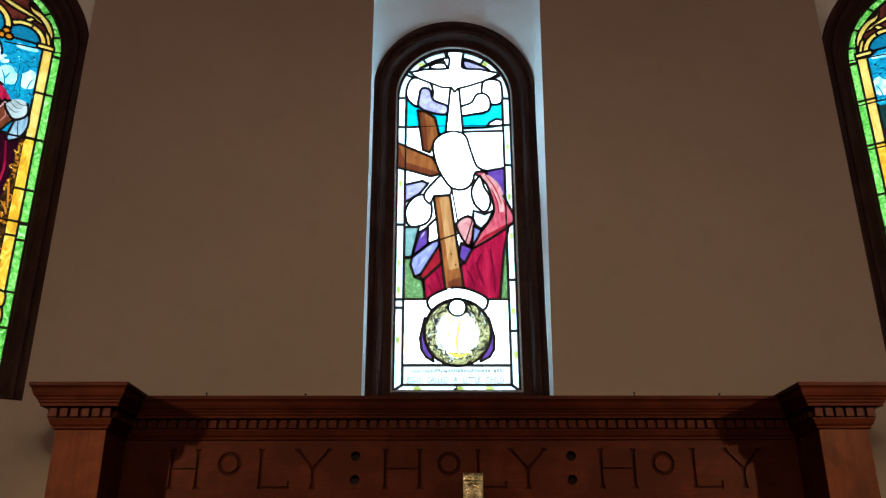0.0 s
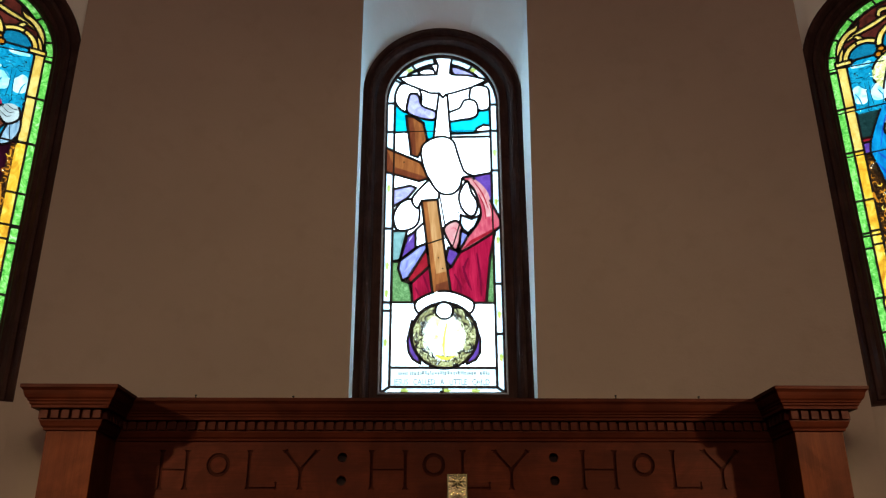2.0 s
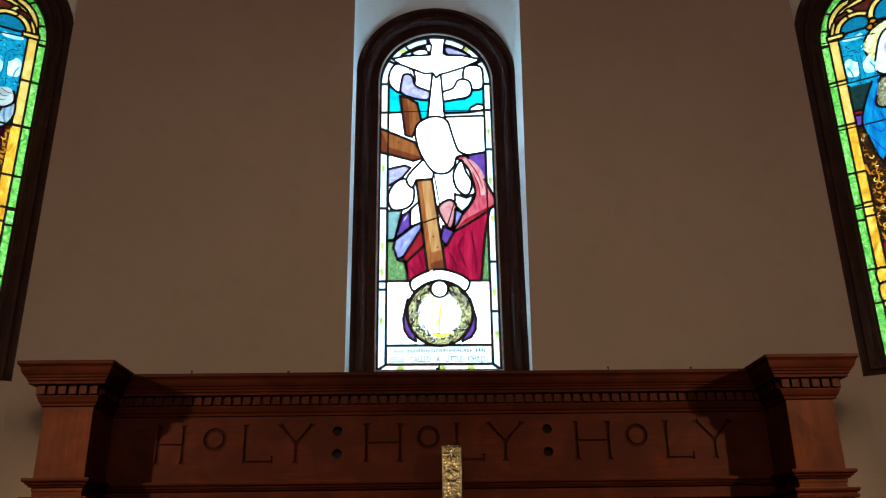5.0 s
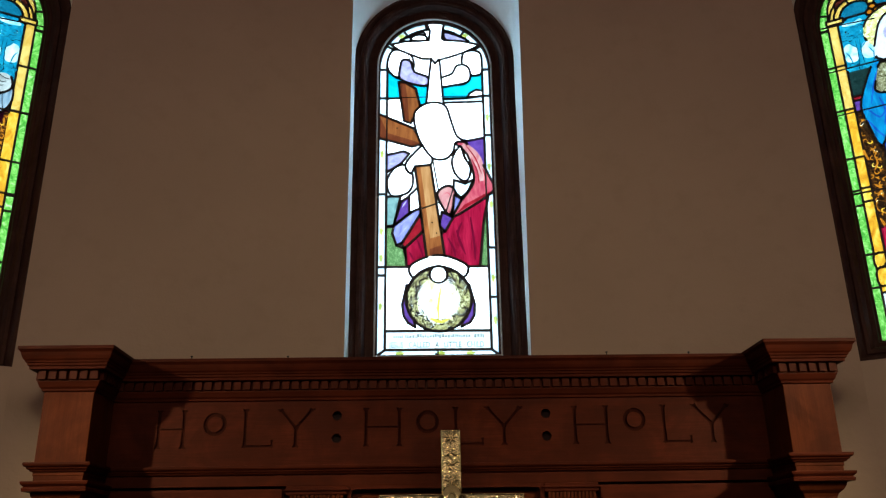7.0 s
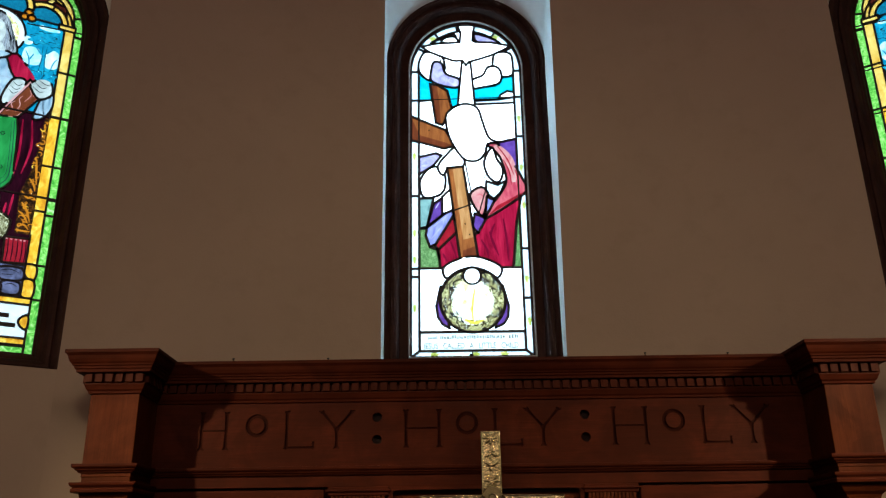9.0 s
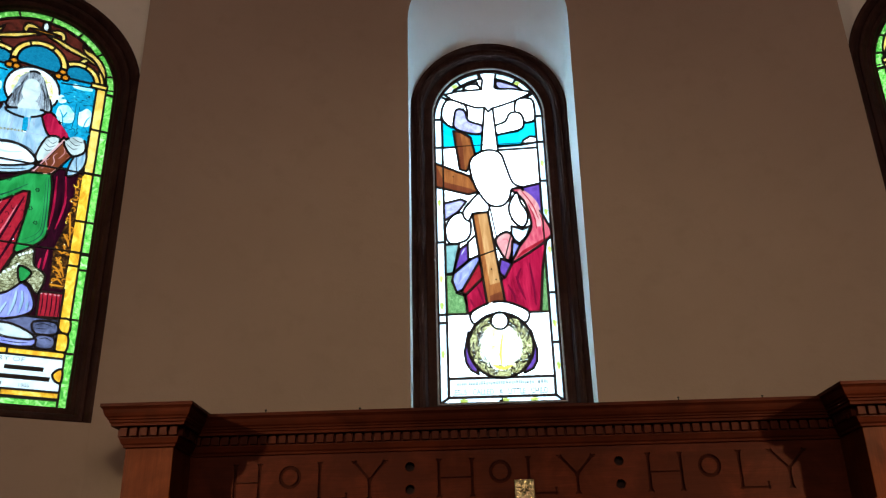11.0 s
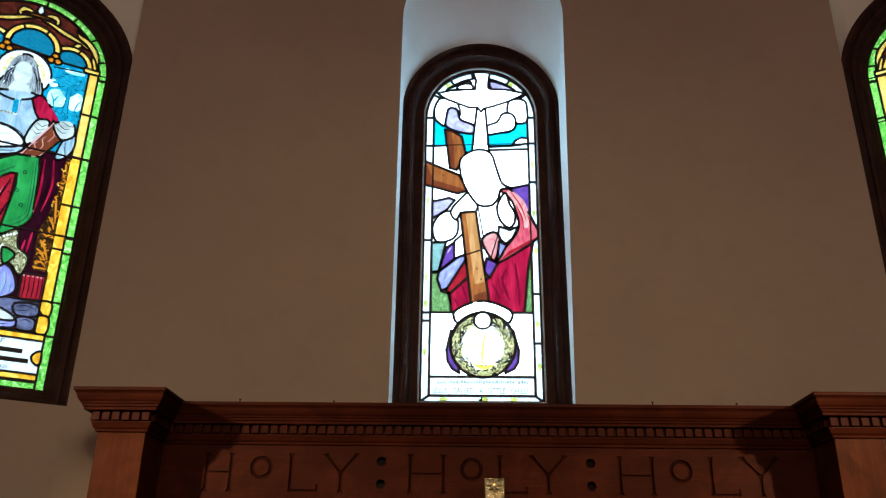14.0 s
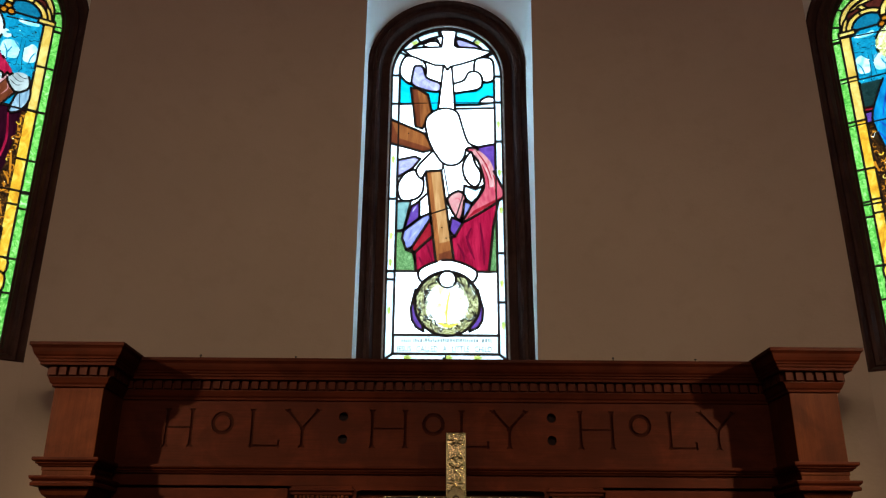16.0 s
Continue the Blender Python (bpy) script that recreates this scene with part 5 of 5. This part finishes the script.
        box_part("neck", (x0 + 0.004, SHAFT_Y + 0.004, 1.86), (x1 - 0.004, back, 1.93), MAHOGANY_UP, pil, 0.003)
        moulding("lower_ledge", LOWER_LEDGE, x0, x1, SHAFT_Y, back, MAHOGANY, pil, True)
        # cavetto below and the shaft down to the floor
        prof = [(0.0, 1.828), (-0.004, 1.81), (-0.016, 1.79), (-0.034, 1.775), (-0.04, 1.76), (-0.04, 0.0)]
        moulding("lower_shaft", prof, x0, x1, SHAFT_Y, back, MAHOGANY_UP, pil, True)
        for i in range(6):
            d = new("dentil", dentil)
            d.parent, d.location = pil, (cx - 0.125 + i * 0.05, SHAFT_Y, -0.005)
        for side in (-1, 1):
            for i in range(6):
                d = new("dentil", dentil)
                d.parent = pil
                d.matrix_basis = pose(cx + side * SHAFT_W, SHAFT_Y + 0.005 + i * 0.05, -0.005, 0, 0, 90 * side)
    # shelf that carries the cross
    box_part("shelf", (-inner, 4.06, 1.02), (inner, FACE + 0.05, 1.06), MAHOGANY, reredos, 0.006)
    box_part("shelf_front", (-inner, 4.10, 0.0), (inner, FACE + 0.05, 1.02), MAHOGANY_UP, reredos, 0.006)


def build_hooks():
    for x, h in ((-1.285, 0.017), (-0.790, 0.012), (0.868, 0.019), (1.300, 0.014)):
        hook = thing("hook", "small black iron knob standing on the cornice", "hook", at=pose(x, FACE - 0.085, 2.4915), group="knobs on the cornice")
        bm = bmesh.new()
        bmesh.ops.create_cone(bm, segments=10, radius1=0.004, radius2=0.003, depth=h, matrix=Matrix.Translation((0, 0, h / 2)))
        part("pin", bm, IRON, hook)
        bm = bmesh.new()
        bmesh.ops.create_uvsphere(bm, u_segments=10, v_segments=6, radius=0.007, matrix=Matrix.Translation((0, 0, h)) @ Matrix.Diagonal((1, 1, 0.6, 1)))
        part("head", bm, IRON, hook)


def relief(u, v, half):
    """Height of the chased flowers and leaves at u across and v along an arm, 0 to 1."""
    cell = 0.105
    k = math.floor(v / cell)
    y = (v / cell - k - 0.5) * cell
    r, a = math.hypot(u, y), math.atan2(y, u)
    if k % 2 == 0:
        petal = 0.026 + 0.012 * math.cos(8 * a)
        h = max(0.0, 1 - (r / petal) ** 4) * (0.55 + 0.45 * abs(math.cos(4 * a)))
        h = max(h, 0.9 * max(0.0, 1 - (r / 0.007) ** 2))
    else:
        h = 0.0
        for s in (-1, 1):
            for q in (-1, 1):
                cx, cy = s * 0.017, q * 0.022
                dx, dy = u - cx, y - cy
                c, sn = math.cos(s * q * 0.9), math.sin(s * q * 0.9)
                lx, ly = dx * c + dy * sn, -dx * sn + dy * c
                h = max(h, max(0.0, 1 - (lx / 0.008) ** 2 - (ly / 0.021) ** 2) * (0.6 + 0.4 * abs(math.cos(ly * 420))))
        h = max(h, 0.8 * max(0.0, 1 - (u + 0.008 * math.sin(y * 120)) ** 2 / 0.003 ** 2))
    h += 0.25 * (noise.noise(Vector((u * 190, v * 190, 3.1))) > 0.12)
    return min(h, 1.0)


def chased(name, along, across, half, parent):
    """A chased face with a raised rim; along and across: the unit directions, along runs from 0 to its length."""
    origin, direction, length, side = along[0], along[1], along[2], across
    step = 0.0021
    nu, nv = int(2 * half / step), int(length / step)
    vv, ff = [], []
    for j in range(nv + 1):
        for i in range(nu + 1):
            u, v = -half + 2 * half * i / nu, length * j / nv
            edge = min(half - abs(u), v, length - v) if name != "shaft_face" else min(half - abs(u), length - v)
            d = 0.011 if edge < 0.006 else 0.0008 + 0.0115 * relief(u, v, half)
            if edge < 0.0015:
                d = 0.002
            p = Vector(origin) + Vector(direction) * v + Vector(side) * u
            vv.append((p.x, p.y - d, p.z))
    for j in range(nv):
        for i in range(nu):
            a = j * (nu + 1) + i
            ff.append((a, a + 1, a + nu + 2, a + nu + 1))
    return mesh_object(name, vv, ff, BRASS, parent, smooth=True)


def build_cross():
    cx, y, top, base = 0.0445, 4.33, 2.117, 1.06
    arm = 1.757
    cross = thing("altar_cross", "tall polished brass altar cross with chased floral relief, on the shelf", "cross", at=pose(cx, y, base))
    h = 0.050
    box_part("upright", (-h, 0.0, 0.10), (h, 0.026, top - base), BRASS, cross, 0.003)
    box_part("crossbar", (-0.355, 0.002, arm - base - h), (0.355, 0.024, arm - base + h), BRASS, cross, 0.003)
    chased("shaft_face", ((0, 0, 0.55), (0, 0, 1), top - base - 0.55), (1, 0, 0), h, cross)
    for sg in (-1, 1):
        chased("arm_face", ((sg * 0.358, 0, arm - base), (-sg, 0, 0), 0.30), (0, 0, 1), h, cross)
    bm = bmesh.new()
    bmesh.ops.create_cone(bm, cap_ends=True, segments=36, radius1=0.050, radius2=0.044, depth=0.016, matrix=Matrix.Translation((0, -0.008, arm - base + 0.044)) @ Matrix.Rotation(radians(90), 4, "X"))
    part("medallion", bm, BRASS, cross, "round brass boss with a raised monogram")
    for x, r0, n in ((-0.050, 0.024, 2), (0.0, 0.032, 1), (0.050, 0.024, 2)):
        bm = bmesh.new()
        pr, seg = 0.0045, 40
        rows = []
        for i in range(seg + 1):
            a = i / seg * math.pi * (1.6 if n == 2 else 1.2) - 0.6
            c = Vector((x + r0 * math.cos(a) * 0.7, -0.020, arm - base + 0.022 + r0 * math.sin(a)))
            t = Vector((-math.sin(a) * 0.7, 0, math.cos(a))).normalized()
            sdir = Vector((0, 1, 0)).cross(t)
            rows.append([bm.verts.new(c + pr * (math.cos(b) * sdir + math.sin(b) * Vector((0, 1, 0)))) for b in (2 * math.pi * k / 8 for k in range(8))])
        for a, b in zip(rows, rows[1:]):
            for k in range(8):
                bm.faces.new((a[k], a[(k + 1) % 8], b[(k + 1) % 8], b[k]))
        part("monogram", bm, BRASS, cross)
    for i, (r, z0, z1) in enumerate(((0.16, 0.0, 0.035), (0.125, 0.035, 0.07), (0.09, 0.07, 0.105))):
        box_part("base_step", (-r, 0.013 - r * 0.7, z0), (r, 0.013 + r * 0.7, z1), BRASS, cross, 0.004)


build_reredos()
build_hooks()
build_cross()
